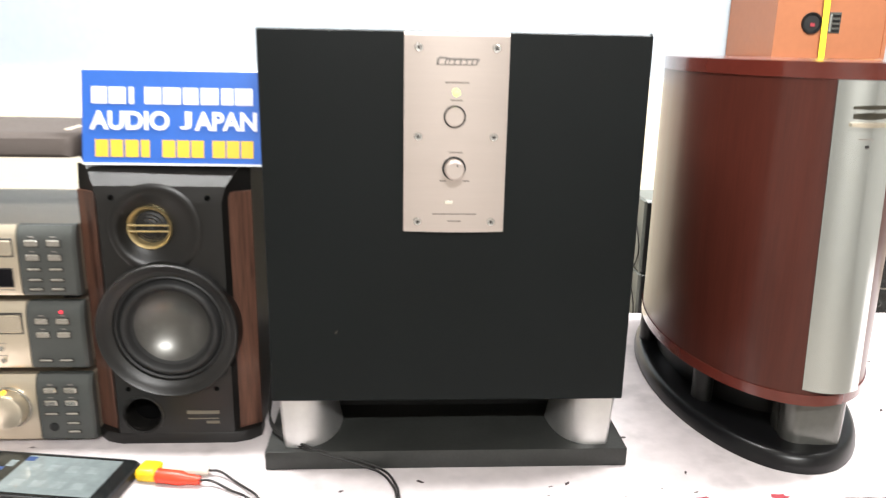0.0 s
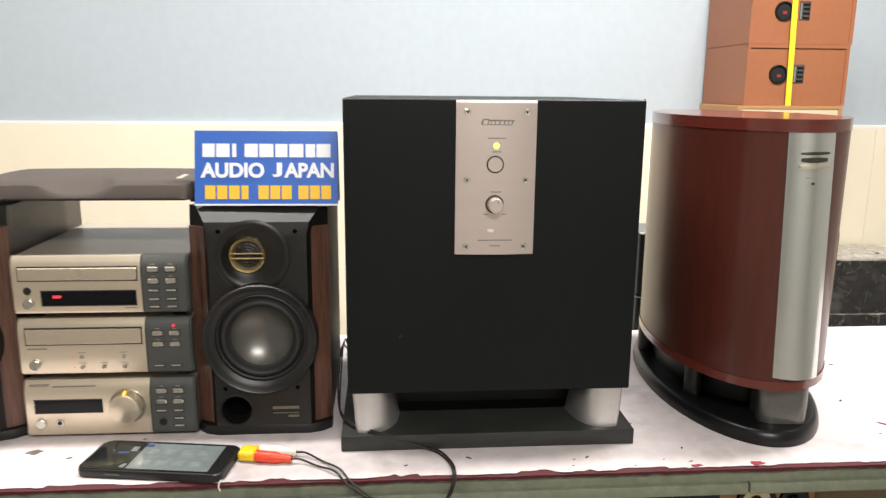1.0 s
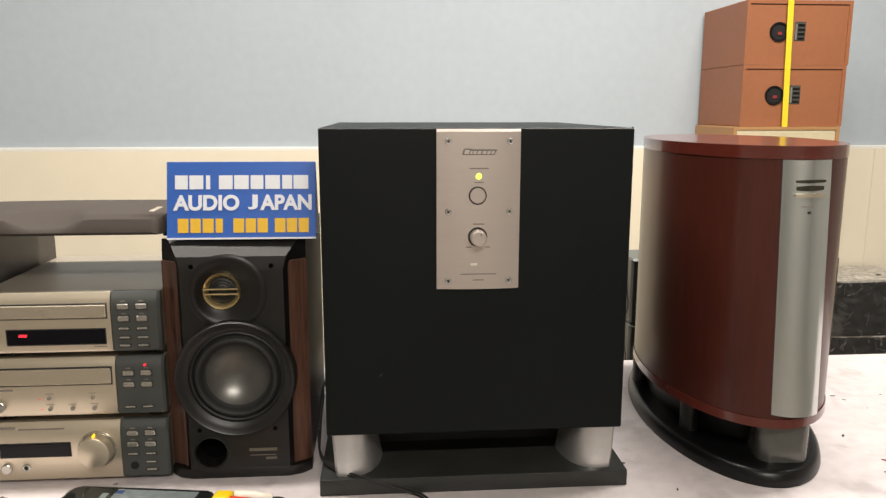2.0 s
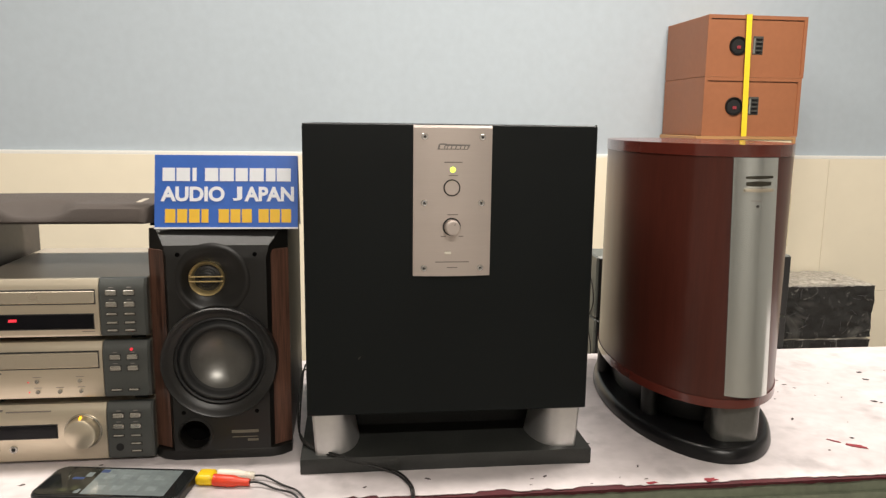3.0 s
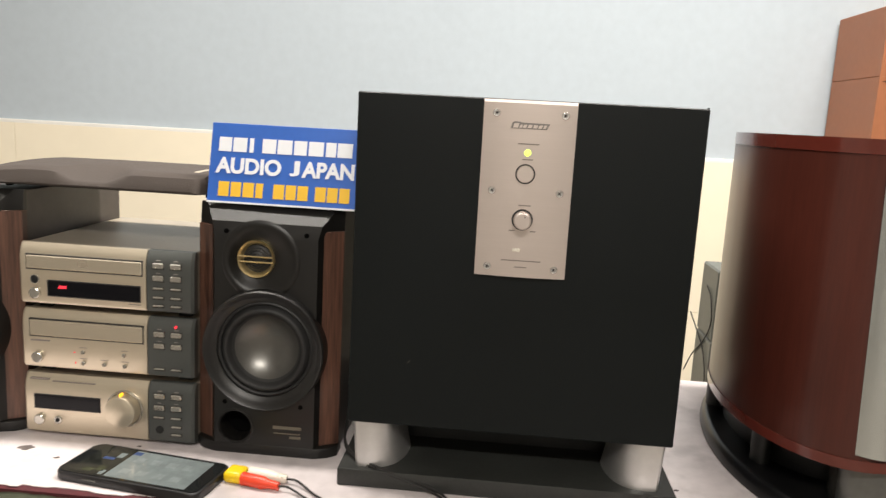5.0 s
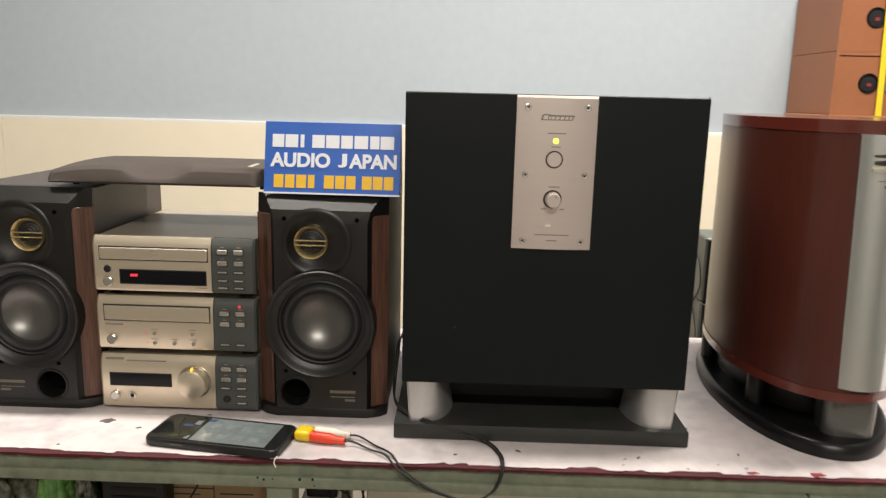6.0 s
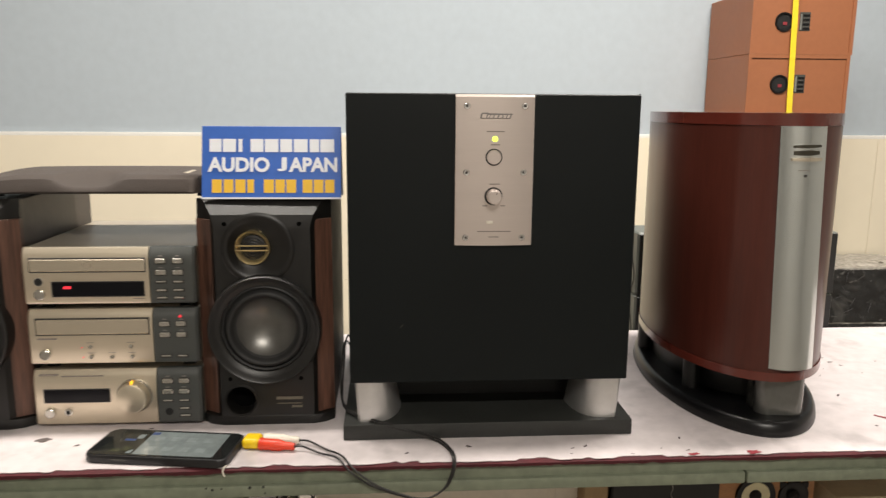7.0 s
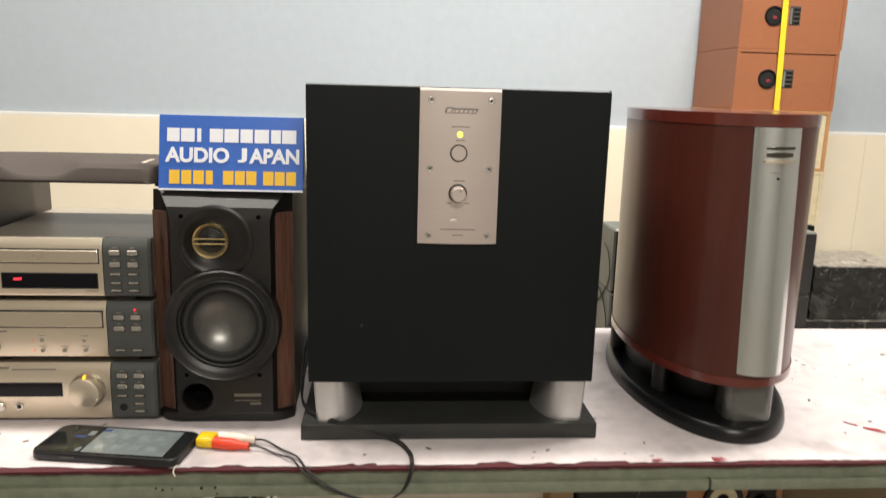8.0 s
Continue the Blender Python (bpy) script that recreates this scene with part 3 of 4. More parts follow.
def red_cabinet():
    s = thing("oval_subwoofer", (0.449, 0.888, T), "oval mahogany subwoofer with silver front strip on a black pedestal", "subwoofer", turn=-5.0)
    a, b = 0.1195, 0.219
    z0, z1 = 0.072, 0.423
    part("pedestal", domed_plate(0.120, 0.245, 0.014), GLOSS_BLACK, s, "gloss black oval foot plate")
    part("core", prism(oval(0.092, 0.170, 64, 0.004, 0.040), 0.0202, z0 - 0.0002), BLACK_PLATE, s)
    part("pillar", prism(round_block(0.0325, 0.029, 0.017, 0.0180, -0.173), 0.0202, z0 - 0.0002), PILLAR_GREY, s, "smoked grey front pillar")
    for x, y in ((-0.072, -0.090), (0.080, -0.08), (-0.094, 0.10), (0.094, 0.10)):
        part("pillar", prism(oval(0.012, 0.016, 24, x, y), 0.0202, z0 - 0.0002), BLACK_PLATE, s)
    part("bottom_rim", prism(oval(a + 0.001, b + 0.001), z0 + 0.002, z0 + 0.0140, 0.005, 3), MAHOGANY_RIM, s, "lacquered red rim")
    part("cabinet", prism(oval(a - 0.0005, b - 0.0005, 96), z0 + 0.0141, z1 - 0.0160), MAHOGANY, s, "red mahogany veneer body")
    part("top_rim", prism(oval(a + 0.0005, b + 0.0005, 96), z1 - 0.0156, z1, 0.0065, 5), MAHOGANY_RIM, s, "lacquered red lid")
    # curved metal strip on the front
    bm = bmesh.new()
    n, rows = 14, []
    zb, zt = 0.092, 0.407
    th0, th1 = math.radians(-90 - 11.3), math.radians(-90 + 16.7)
    for i in range(n + 1):
        t = th0 + (th1 - th0) * i / n
        bulge = 0.0045 * (1 - (2 * i / n - 1) ** 2) + 0.0035
        i0 = Vector(((a - 0.001) * math.cos(t), (b - 0.001) * math.sin(t), 0))
        o0 = Vector(((a + bulge) * math.cos(t), (b + bulge) * math.sin(t), 0))
        low = Vector((0.011, 0, 0))
        ring = [i0 + low + Vector((0, 0, zb)), o0 + low + Vector((0, 0, zb)), o0 + Vector((0, 0, zt)), i0 + Vector((0, 0, zt))]
        rows.append([bm.verts.new(v) for v in ring])
    for p, q in zip(rows, rows[1:]):
        for k in range(4):
            bm.faces.new((p[k], q[k], q[(k + 1) % 4], p[(k + 1) % 4]))
    bm.faces.new(rows[0]), bm.faces.new(rows[-1][::-1])
    strip = part("front_strip", bm, SILVER_PANEL, s, "satin silver curved front strip")

    def on_strip(name, x0, x1, zl, zr, half, proud, mat, label=""):
        """A small plate that follows the strip's curve; its height tapers to nothing at neither end."""
        bm = bmesh.new()
        cols = []
        for i in range(11):
            x = x0 + (x1 - x0) * i / 10
            t = -math.acos(max(-1, min(1, x / (a + 0.008))))
            w = (t - th0) / (th1 - th0)
            bulge = 0.0045 * (1 - (2 * w - 1) ** 2) + 0.0035
            y = (b + bulge) * math.sin(t)
            z = zl + (zr - zl) * i / 10
            h = half * (0.55 + 0.45 * math.sin(math.pi * (i + 1) / 12))
            cols.append([bm.verts.new(c) for c in ((x, y + 0.001, z - h), (x, y - proud, z - h * 0.8), (x, y - proud, z + h * 0.8), (x, y + 0.001, z + h))])
        for p, q in zip(cols, cols[1:]):
            for k in range(3):
                bm.faces.new((p[k], q[k], q[k + 1], p[k + 1]))
        bm.faces.new(cols[0]), bm.faces.new(cols[-1][::-1])
        return part(name, bm, mat, strip, label)

    on_strip("badge_slot", -0.010, 0.027, 0.3822, 0.3830, 0.0024, 0.0006, BADGE_OLIVE)
    on_strip("badge_bar", -0.009, 0.0245, 0.3742, 0.3748, 0.0038, 0.0007, BADGE_OLIVE, "dark olive maker's plate")
    on_strip("badge_lip", -0.0115, 0.0265, 0.3665, 0.3668, 0.0028, 0.0060, CHAMPAGNE_LIGHT)
    on_strip("print_bar", -0.002, 0.017, 0.3530, 0.3532, 0.0006, 0.0004, PRINT_FAINT)
    on_strip("lamp_hole", 0.0055, 0.0095, 0.3460, 0.3460, 0.0019, 0.0006, SHADOW_LINE)


red_cabinet()


# ---- bookshelf speakers ----
def bore(ob, cutters):
    """Cuts round holes into a part: (x, z, radius, depth) from its front."""
    tools = []
    for x, z, r, depth in cutters:
        bm = lathe(((0, 0.05), (r, 0.05), (r, -depth), (0, -depth)), 48)
        bmesh.ops.recalc_face_normals(bm, faces=bm.faces[:])
        me = bpy.data.meshes.new("cutter")
        moved(bm, pose(x, 0, z)).to_mesh(me)
        bm.free()
        tool = new("cutter", me)
        mod = ob.modifiers.new("cut", "BOOLEAN")
        mod.object, mod.operation, mod.solver = tool, "DIFFERENCE", "EXACT"
        tools.append(tool)
    par, basis = ob.parent, ob.matrix_basis.copy()
    ob.parent, ob.matrix_basis = None, Matrix()
    bpy.context.view_layer.update()
    done = bpy.data.meshes.new_from_object(ob.evaluated_get(bpy.context.evaluated_depsgraph_get()))
    ob.modifiers.clear()
    ob.data = done
    ob.parent, ob.matrix_basis = par, basis
    for tool in tools:
        bpy.data.objects.remove(tool)


def bookshelf(at, side, tx, label, px=0.036, low=0.046):
    """side -1: port towards minus x; 1: mirrored."""
    s = thing("bookshelf_speaker", at, label, "speaker", "pair of bookshelf speakers")
    H = 0.306
    part("cabinet", box(-0.0865, 0.0865, 0.031, 0.262, 0.002, H, 0.001, 1), CABINET, s, "dark brown vinyl cabinet")
    # sculpted baffle: flat centre, swept-back sides and sloping top
    bm = bmesh.new()
    flat = [(-0.088, 0.031), (-0.088, 0.024), (-0.070, 0.013), (-0.062, 0.0), (0.062, 0.0), (0.070, 0.013), (0.088, 0.024), (0.088, 0.031)]
    secs = [(0.0, [(x, y) for x, y in flat]), (0.272, flat), (0.288, [(x, y + 0.001) for x, y in flat[:1]] + [(-0.088, 0.024), (-0.074, 0.013), (-0.066, 0.003), (0.066, 0.003), (0.074, 0.013), (0.088, 0.024), (0.088, 0.031)]),
            (H + 0.001, [(-0.088, 0.031), (-0.088, 0.027), (-0.083, 0.024), (-0.079, 0.022), (0.079, 0.022), (0.083, 0.024), (0.088, 0.027), (0.088, 0.031)])]
    rings = [[bm.verts.new((x, y, z)) for x, y in pts] for z, pts in secs]
    for p, q in zip(rings, rings[1:]):
        for k in range(8):
            j = (k + 1) % 8
            bm.faces.new((p[k], p[j], q[j], q[k]))
    bm.faces.new(rings[0][::-1]), bm.faces.new(rings[-1])
    baf = part("baffle", bm, BAFFLE, s, "sculpted black plastic baffle")
    bore(baf, ((tx - side * 0.0085, 0.2435, 0.0412, 0.0245), (0, 0.1350, 0.0590, 0.030), (side * px, 0.0345, 0.0196, 0.028)))
    for sx in (-1, 1):
        out = [(sx * 0.0672, 0.0070), (sx * 0.0885, 0.0205), (sx * 0.0885, 0.0300), (sx * 0.0672, 0.0135)]
        part("wood_strip", prism(out, 0.0140, 0.2815, 0.0008, 1), WALNUT, s, "walnut side strip")
    part("foot_band", prism([(-0.0888, 0.033), (-0.0888, 0.015), (-0.078, 0.0045), (-0.064, -0.0006), (0.064, -0.0006), (0.078, 0.0045), (0.0888, 0.015), (0.0888, 0.033)], 0, 0.0135, 0.002), BAFFLE, s)
    # tweeter in a broad round flare
    flare = part("tweeter_flare", lathe(((0.0226, -0.0088), (0.0260, -0.0072), (0.0305, -0.0044), (0.0350, -0.0014), (0.0385, 0.0006), (0.0410, 0.0015), (0.0435, 0.0016), (0.0455, 0.0011), (0.0470, 0.0004), (0.0482, -0.0004)), 64), BAFFLE, s, at=pose(tx, 0, 0.2435))
    for v in flare.data.vertices:                     # the flare's outer edge sits off centre from the tweeter
        k = max(0.0, min(1.0, (math.hypot(v.co.x, v.co.z) - 0.0225) / 0.018))
        v.co.x -= side * 0.0085 * k
    part("gold_ring", lathe(((0.0172, -0.0145), (0.0184, -0.0110), (0.0198, -0.0078), (0.0222, -0.0056), (0.0232, -0.0100)), 48), GOLD, flare, "gold ring")
    part("tweeter_dome", lathe(((0.0, -0.0070), (0.006, -0.0080), (0.011, -0.0105), (0.014, -0.0130), (0.0180, -0.0145)), 40), RUBBER, flare)
    for r, y in ((0.0060, -0.0078), (0.0095, -0.0095), (0.0125, -0.0117)):
        part("tweeter_ridge", lathe(((r - 0.0007, y - 0.0006), (r, y + 0.0008), (r + 0.0007, y - 0.0006)), 36), CONE, flare)
    part("tweeter_recess", lathe(((0, -0.0175), (0.0230, -0.0175), (0.0230, -0.0095)), 40), BLACK_GAP, flare)
    for z in (0.0033, -0.0030):
        part("gold_bar", box(-0.0215, 0.0215, 0.0040, 0.0060, z - 0.0009, z + 0.0009, 0.0006, 1), GOLD, flare)
    # woofer
    ring = part("woofer_ring", lathe(((0.0588, -0.006), (0.0596, 0.0006), (0.0630, 0.0024), (0.0675, 0.0058), (0.0705, 0.0098), (0.0724, 0.0108), (0.0740, 0.0090), (0.0744, 0.0), (0.0744, -0.020)), 72), RING_BLACK, s, "round black woofer surround ring", at=pose(0, 0, 0.1350))
    part("gasket", lathe(((0.0590, -0.004), (0.0586, -0.0008), (0.0568, 0.0002), (0.0548, -0.0012), (0.0545, -0.005)), 72), RUBBER, ring)
    roll = [(0.0545 - 0.0125 * k / 10, -0.003 + 0.0068 * math.sin(math.pi * k / 10)) for k in range(11)]
    part("rubber_roll", lathe([(0.0560, -0.005)] + roll, 72), RUBBER, ring)
    part("cone", lathe(((0.0425, -0.003), (0.0410, -0.0055), (0.0396, -0.0072)), 72), CONE, ring)
    bowl = []
    for k in range(17):
        q = math.radians(50) * k / 16
        bowl.append((0.0398 * math.sin(q) / math.sin(math.radians(50)), -0.0070 - 0.0180 * (math.cos(q) - math.cos(math.radians(50))) / (1 - math.cos(math.radians(50)))))
    part("dished_cone", lathe(bowl[::-1], 64), DOME, ring, "satin dark dished cone")
    # port
    port = part("port", lathe(((0.0186, -0.027), (0.0188, -0.006), (0.0198, -0.0008), (0.0216, 0.0012), (0.0234, 0.0008), (0.0240, -0.002)), 40), BAFFLE, s, at=pose(side * px, 0, 0.0345))
    part("port_inside", lathe(((0, -0.0265), (0.0190, -0.0265)), 32), HOLE_SHADE, port)
    # sockets are flat discs, the darkness of their holes painted on
    for x, z in ((-0.048, 0.2765), (0.048, 0.2765), (-low - 0.003, 0.0655), (low - 0.001, 0.0655)):
        part("grille_socket", lathe(((0, 0.0006), (0.0022, 0.0006), (0.0028, 0.0003), (0.0029, -0.001)), 20), HOLE_SHADE, baf, at=pose(x, 0, z))
    for z, w, h in ((0.0375, 0.0175, 0.0020), (0.0300, 0.0165, 0.0006), (0.0255, 0.0070, 0.0016)):
        x = -side * 0.0290 + (0.010 * -side if h == 0.0016 else 0)
        part("badge_bar", box(-w, w, -0.0004, 0.0002, -h, h), PRINT_DIM, baf, at=pose(x, 0, z))
    return s


bookshelf((-0.2455, 0.739, T), -1, -0.0145, "black bookshelf speaker with walnut side strips, beside the stereo stack")
bookshelf((-0.6470, 0.739, T), 1, 0.0055, "black bookshelf speaker with walnut side strips, at the stack's other side", 0.026, 0.039)


# ---- three mini stereo units ----
W, D = 0.2185, 0.205


def unit(name, z, h, label, depth):
    s = thing(name, (-0.4435, 0.740, z), label, "stereo unit", "stack of stereo units")
    part("case", box(-W / 2 + 0.001, W / 2 - 0.001, 0.014, depth, 0.002, h - 0.001, 0.0015, 1), CASE_METAL, s, "grey sheet-metal case")
    split = -W / 2 + 0.735 * W
    def bowed(x0, x1, left, right):
        bm = bmesh.new()
        prof = [(0.014, 0.001), (0.006, 0.001), (0.002, 0.0025), (0.0, 0.006), (0.0, h - 0.018), (0.0012, h - 0.010), (0.0035, h - 0.004), (0.007, h), (0.014, h)]
        cols = []
        xs = [x0, x0 + 0.003, x1 - 0.003, x1]
        for i, x in enumerate(xs):
            back = 0.003 if (i == 0 and left) or (i == 3 and right) else 0.0
            cols.append([bm.verts.new((x, min(0.014, y + back), zz)) for y, zz in prof])
        for p, q in zip(cols, cols[1:]):
            for k in range(len(prof) - 1):
                bm.faces.new((p[k], q[k], q[k + 1], p[k + 1]))
            bm.faces.new((p[-1], q[-1], q[0], p[0]))
        bm.faces.new(cols[0][::-1]), bm.faces.new(cols[-1])
        return bm
    fascia = part("fascia", bowed(-W / 2, split - 0.0005, True, False), CHAMPAGNE, s, "champagne metal fascia")
    ctrl = part("button_panel", bowed(split + 0.0005, W / 2, False, True), SLATE, s, "slate-grey button panel")
    for x in (-0.09, 0.09):
        for y in (0.03, depth - 0.03):
            part("rubber_foot", box(x - 0.008, x + 0.008, y - 0.008, y + 0.008, -0.0075 if z > T + 0.01 else 0, 0.0019), BLACK_GAP, s)
    return s, fascia, ctrl


def U(u):
    return -W / 2 + u * W + 0.0028


def slab(parent, name, u0, u1, z0, z1, mat, proud=0.0008, bevel=0.0006, label=""):
    return part(name, box(U(u0), U(u1), -proud, 0.003, z0, z1, bevel, 1), mat, parent, label)


def pin(parent, name, u, z, r, mat, proud=0.003, label="", segs=28):
    return part(name, lathe(((0, proud), (r * 0.82, proud), (r, proud * 0.8), (r, -0.002)), segs), mat, parent, label, at=pose(U(u), 0, z))


def buttons(ctrl, rows):
    for u, z, h in rows:
        slab(ctrl, "button_gap", u - 0.035, u + 0.035, z - h / 2 - 0.0012, z + h / 2 + 0.0004, SHADOW_LINE, 0.0004, 0)
        slab(ctrl, "button", u - 0.031, u + 0.031, z - h / 2, z + h / 2, BUTTON, 0.0030, 0.0012)
        if h > 0.005:
            slab(ctrl, "button_print", u - 0.012, u + 0.012, z + h / 2 + 0.002, z + h / 2 + 0.0031, PRINT_GREY, 0.0003, 0)


def stereo():
    # amplifier
    h = 0.0775
    s, f, c = unit("amplifier", T + 0.003, h, "champagne mini amplifier with large volume knob, under two matching units", D)
    zz = lambda y: h - (y - 668) * h / 244 + 0.0032
    slab(f, "display_frame", 0.047, 0.443, zz(819), zz(757), SHADOW_LINE, 0.0004, 0.0003)
    slab(f, "display", 0.052, 0.438, zz(815), zz(762), DISPLAY, 0.0012, 0.0004, "unlit black display")
    kx, kz = 0.588, zz(790)
    part("knob_ring", lathe(((0.0202, 0.0), (0.0210, 0.003), (0.0225, 0.0034), (0.0234, 0.002), (0.0234, -0.001)), 56), BUTTON, f, at=pose(U(kx), 0, kz))
    knob = part("volume_knob", lathe(((0, 0.0160), (0.0168, 0.0160), (0.0190, 0.0150), (0.0200, 0.0125), (0.0204, 0.0)), 56), CHAMPAGNE, f, "large turned volume knob", at=pose(U(kx), 0, kz))
    part("knob_pointer", box(-0.0011, 0.0011, -0.0130, -0.006, 0.0190, 0.0232, 0.0006, 1), AMBER_GLOW, knob, "amber lit pointer")
    pin(f, "power_button", 0.080, zz(862), 0.0066, BUTTON, 0.004)
    pin(f, "jack", 0.188, zz(860), 0.0050, BUTTON, 0.0018)
    pin(f, "jack_hole", 0.188, zz(860), 0.0028, BLACK_GAP, 0.0022)
    slab(f, "print_bar", 0.03, 0.14, zz(699), zz(693), PRINT_FAINT, 0.0003, 0)
    slab(f, "print_bar", 0.16, 0.41, zz(704), zz(701), PRINT_FAINT, 0.0003, 0)
    buttons(c, [(0.790, zz(728), 0.0068), (0.888, zz(728), 0.0068), (0.788, zz(775), 0.0068), (0.886, zz(775), 0.0068), (0.786, zz(815), 0.0026), (0.886, zz(815), 0.0026), (0.886, zz(850), 0.0026), (0.886, zz(882), 0.0026)])
    pin(c, "remote_window", 0.79, zz(865), 0.0050, BLACK_GAP, 0.0012)
    # cassette or disc recorder
    z2, h2 = T + 0.088, 0.0755
    s, f, c = unit("disc_recorder", z2, h2, "champagne mini disc recorder with tray and small buttons, mid stack", D)
    zz = lambda y: h2 - (y - 408) * h2 / 244
    slab(f, "tray_gap", 0.035, 0.703, zz(519), zz(443), SHADOW_LINE, 0.0004, 0.0003)
    slab(f, "tray", 0.042, 0.697, zz(513), zz(449), CHAMPAGNE_LIGHT, 0.0022, 0.0010, "silver tray front")
    slab(f, "print_bar", 0.042, 0.155, zz(537), zz(530), PRINT_FAINT, 0.0003, 0)
    pin(f, "power_button", 0.082, zz(602), 0.0068, BUTTON, 0.004)
    for x, y in ((330, 570), (510, 570), (331, 615), (423, 615), (513, 615)):
        u = (x - 68) / 752
        pin(f, "small_button", u, zz(y), 0.0026, BUTTON, 0.0022, segs=16)
        slab(f, "print_bar", u - 0.022, u + 0.022, zz(y - 17), zz(y - 19), PRINT_FAINT, 0.0003, 0)
    for x, y in ((292, 573), (295, 616)):
        pin(f, "red_lamp", (x - 68) / 752, zz(y), 0.0009, RED_GLOW, 0.0006, segs=10)
    buttons(c, [(0.792, zz(472), 0.0068), (0.890, zz(472), 0.0068), (0.792, zz(520), 0.0068), (0.890, zz(520), 0.0068), (0.792, zz(614), 0.0026), (0.890, zz(614), 0.0026)])
    pin(c, "red_lamp", 0.886, zz(440), 0.0017, RED_GLOW, 0.0010, "lit red lamp", segs=14)
    # compact disc player
    z3, h3 = T + 0.1695, 0.0765
    s, f, c = unit("disc_player", z3, h3, "champagne mini disc player with red-lit display, topping the stack", D + 0.045)
    zz = lambda y: h3 - (y - 140) * h3 / 250
    slab(f, "tray_gap", 0.030, 0.703, zz(246), zz(182), SHADOW_LINE, 0.0004, 0.0003)
    slab(f, "tray", 0.036, 0.697, zz(240), zz(188), CHAMPAGNE_LIGHT, 0.0022, 0.0010, "silver disc tray front")
    slab(f, "tray_mark", 0.345, 0.388, zz(222), zz(200), CASE_METAL, 0.0025, 0)
    slab(f, "display_frame", 0.150, 0.690, zz(352), zz(284), SHADOW_LINE, 0.0004, 0.0003)
    slab(f, "display", 0.157, 0.685, zz(348), zz(288), DISPLAY, 0.0012, 0.0004, "black display")
    part("red_digits", moved(prism([(-0.0055, -0.0018), (0.0045, -0.0018), (0.0055, 0.0018), (-0.0045, 0.0018)], 0, 0.0003), pose(U(0.243), -0.0012, zz(310), 90)), RED_GLOW, f, "red lit characters")
    pin(f, "jack_ring", 0.080, zz(285), 0.0058, BUTTON, 0.0010)
    pin(f, "jack_hole", 0.080, zz(285), 0.0048, BLACK_GAP, 0.0014)
    pin(f, "power_button", 0.082, zz(340), 0.0068, BUTTON, 0.004)
    slab(f, "print_bar", 0.62, 0.69, zz(362), zz(359), PRINT_FAINT, 0.0003, 0)
    buttons(c, [(0.790, zz(197), 0.0072), (0.890, zz(197), 0.0072), (0.790, zz(247), 0.0072), (0.890, zz(247), 0.0072)] + [(u, zz(y), 0.0030) for y in (288, 325, 358) for u in (0.790, 0.890)])


stereo()


# ---- loose grille lying across both bookshelf speakers ----
def grille():
    s = thing("speaker_grille", (-0.462, 0.755, T + 0.3085), "taupe cloth speaker grille lying across the two bookshelf speakers", "speaker grille")
    n, m, deep = 84, 26, 0.188
    def ends(y):
        """Its two ends at depth y: mitred front corners, wider at the back."""
        front = min(1.0, y / 0.013)
        back = max(0.0, min(1.0, (y - 0.060) / 0.016))
        return -0.150 - 0.009 * front + 0.020 * y / deep, 0.1255 + 0.0085 * front + 0.020 * back
    bm = bmesh.new()
    top, bot = [], []
    for i in range(n + 1):
        rt, rb = [], []
        for j in range(m + 1):
            v = (j / m) ** 1.8
            y = deep * v
            x0, x1 = ends(y)
            x = x0 + (x1 - x0) * i / n
            scoop = math.exp(-((x + 0.008) / 0.038) ** 4)      # hollow pressed into the front edge
            crown = 0.0285 + 0.0025 * math.sin(math.pi * v) - 0.0012 * ((x - 0.01) / 0.15) ** 2
            edge = 0.0240 - 0.0112 * scoop
            reach = 0.012 + 0.052 * scoop
            ridge = 0.0065 - 0.003 * scoop
            if y < ridge:
                z = 0.0085 + (edge - 0.0085) * (y / ridge) ** 0.8
            else:
                f = max(0.0, 1 - (y - ridge) / reach)
                z = crown - (crown - edge) * f * f * (1.6 - 0.6 * f)
            lip = max(0.0, 1 - min(x - x0, x1 - x) / 0.006)
            z -= 0.010 * (1 - v) ** 2 * max(0.0, (-x - 0.080) / 0.079) ** 2
            z -= 0.009 * lip * lip + 0.005 * max(0, (v - 0.9) / 0.1) ** 2
            rt.append(bm.verts.new((x, y, max(z, 0.0075))))
            rb.append(bm.verts.new((x, y + (0.002 if j == 0 else 0), 0.0055)))
        top.append(rt), bot.append(rb)
    for i in range(n):
        for j in range(m):
            bm.faces.new((top[i][j], top[i + 1][j], top[i + 1][j + 1], top[i][j + 1]))
            bm.faces.new((bot[i][j], bot[i][j + 1], bot[i + 1][j + 1], bot[i + 1][j]))
        bm.faces.new((top[i][0], bot[i][0], bot[i + 1][0], top[i + 1][0]))
        bm.faces.new((top[i][m], top[i + 1][m], bot[i + 1][m], bot[i][m]))
    for i in (0, n):
        for j in range(m):
            bm.faces.new((top[i][j], top[i][j + 1], bot[i][j + 1], bot[i][j]))
    part("cloth", bm, GRILLE, s, "taupe stretched cloth")
    for x, y in ((-0.128, 0.03), (-0.128, 0.15), (0.1295, 0.03), (0.140, 0.15)):
        part("peg", lathe(((0, 0), (0.004, 0), (0.0045, 0.006), (0, 0.006)), 16, "Z"), BLACK_GAP, s, at=pose(x, y, 0))
    part("badge", box(-0.0034, 0.0034, -0.018, 0.018, 0, 0.0034, 0.0008, 1), CASE_METAL, s, "small grey metal badge", at=pose(0.111, 0.055, 0.0272, 1.5, 0, -2))


grille()


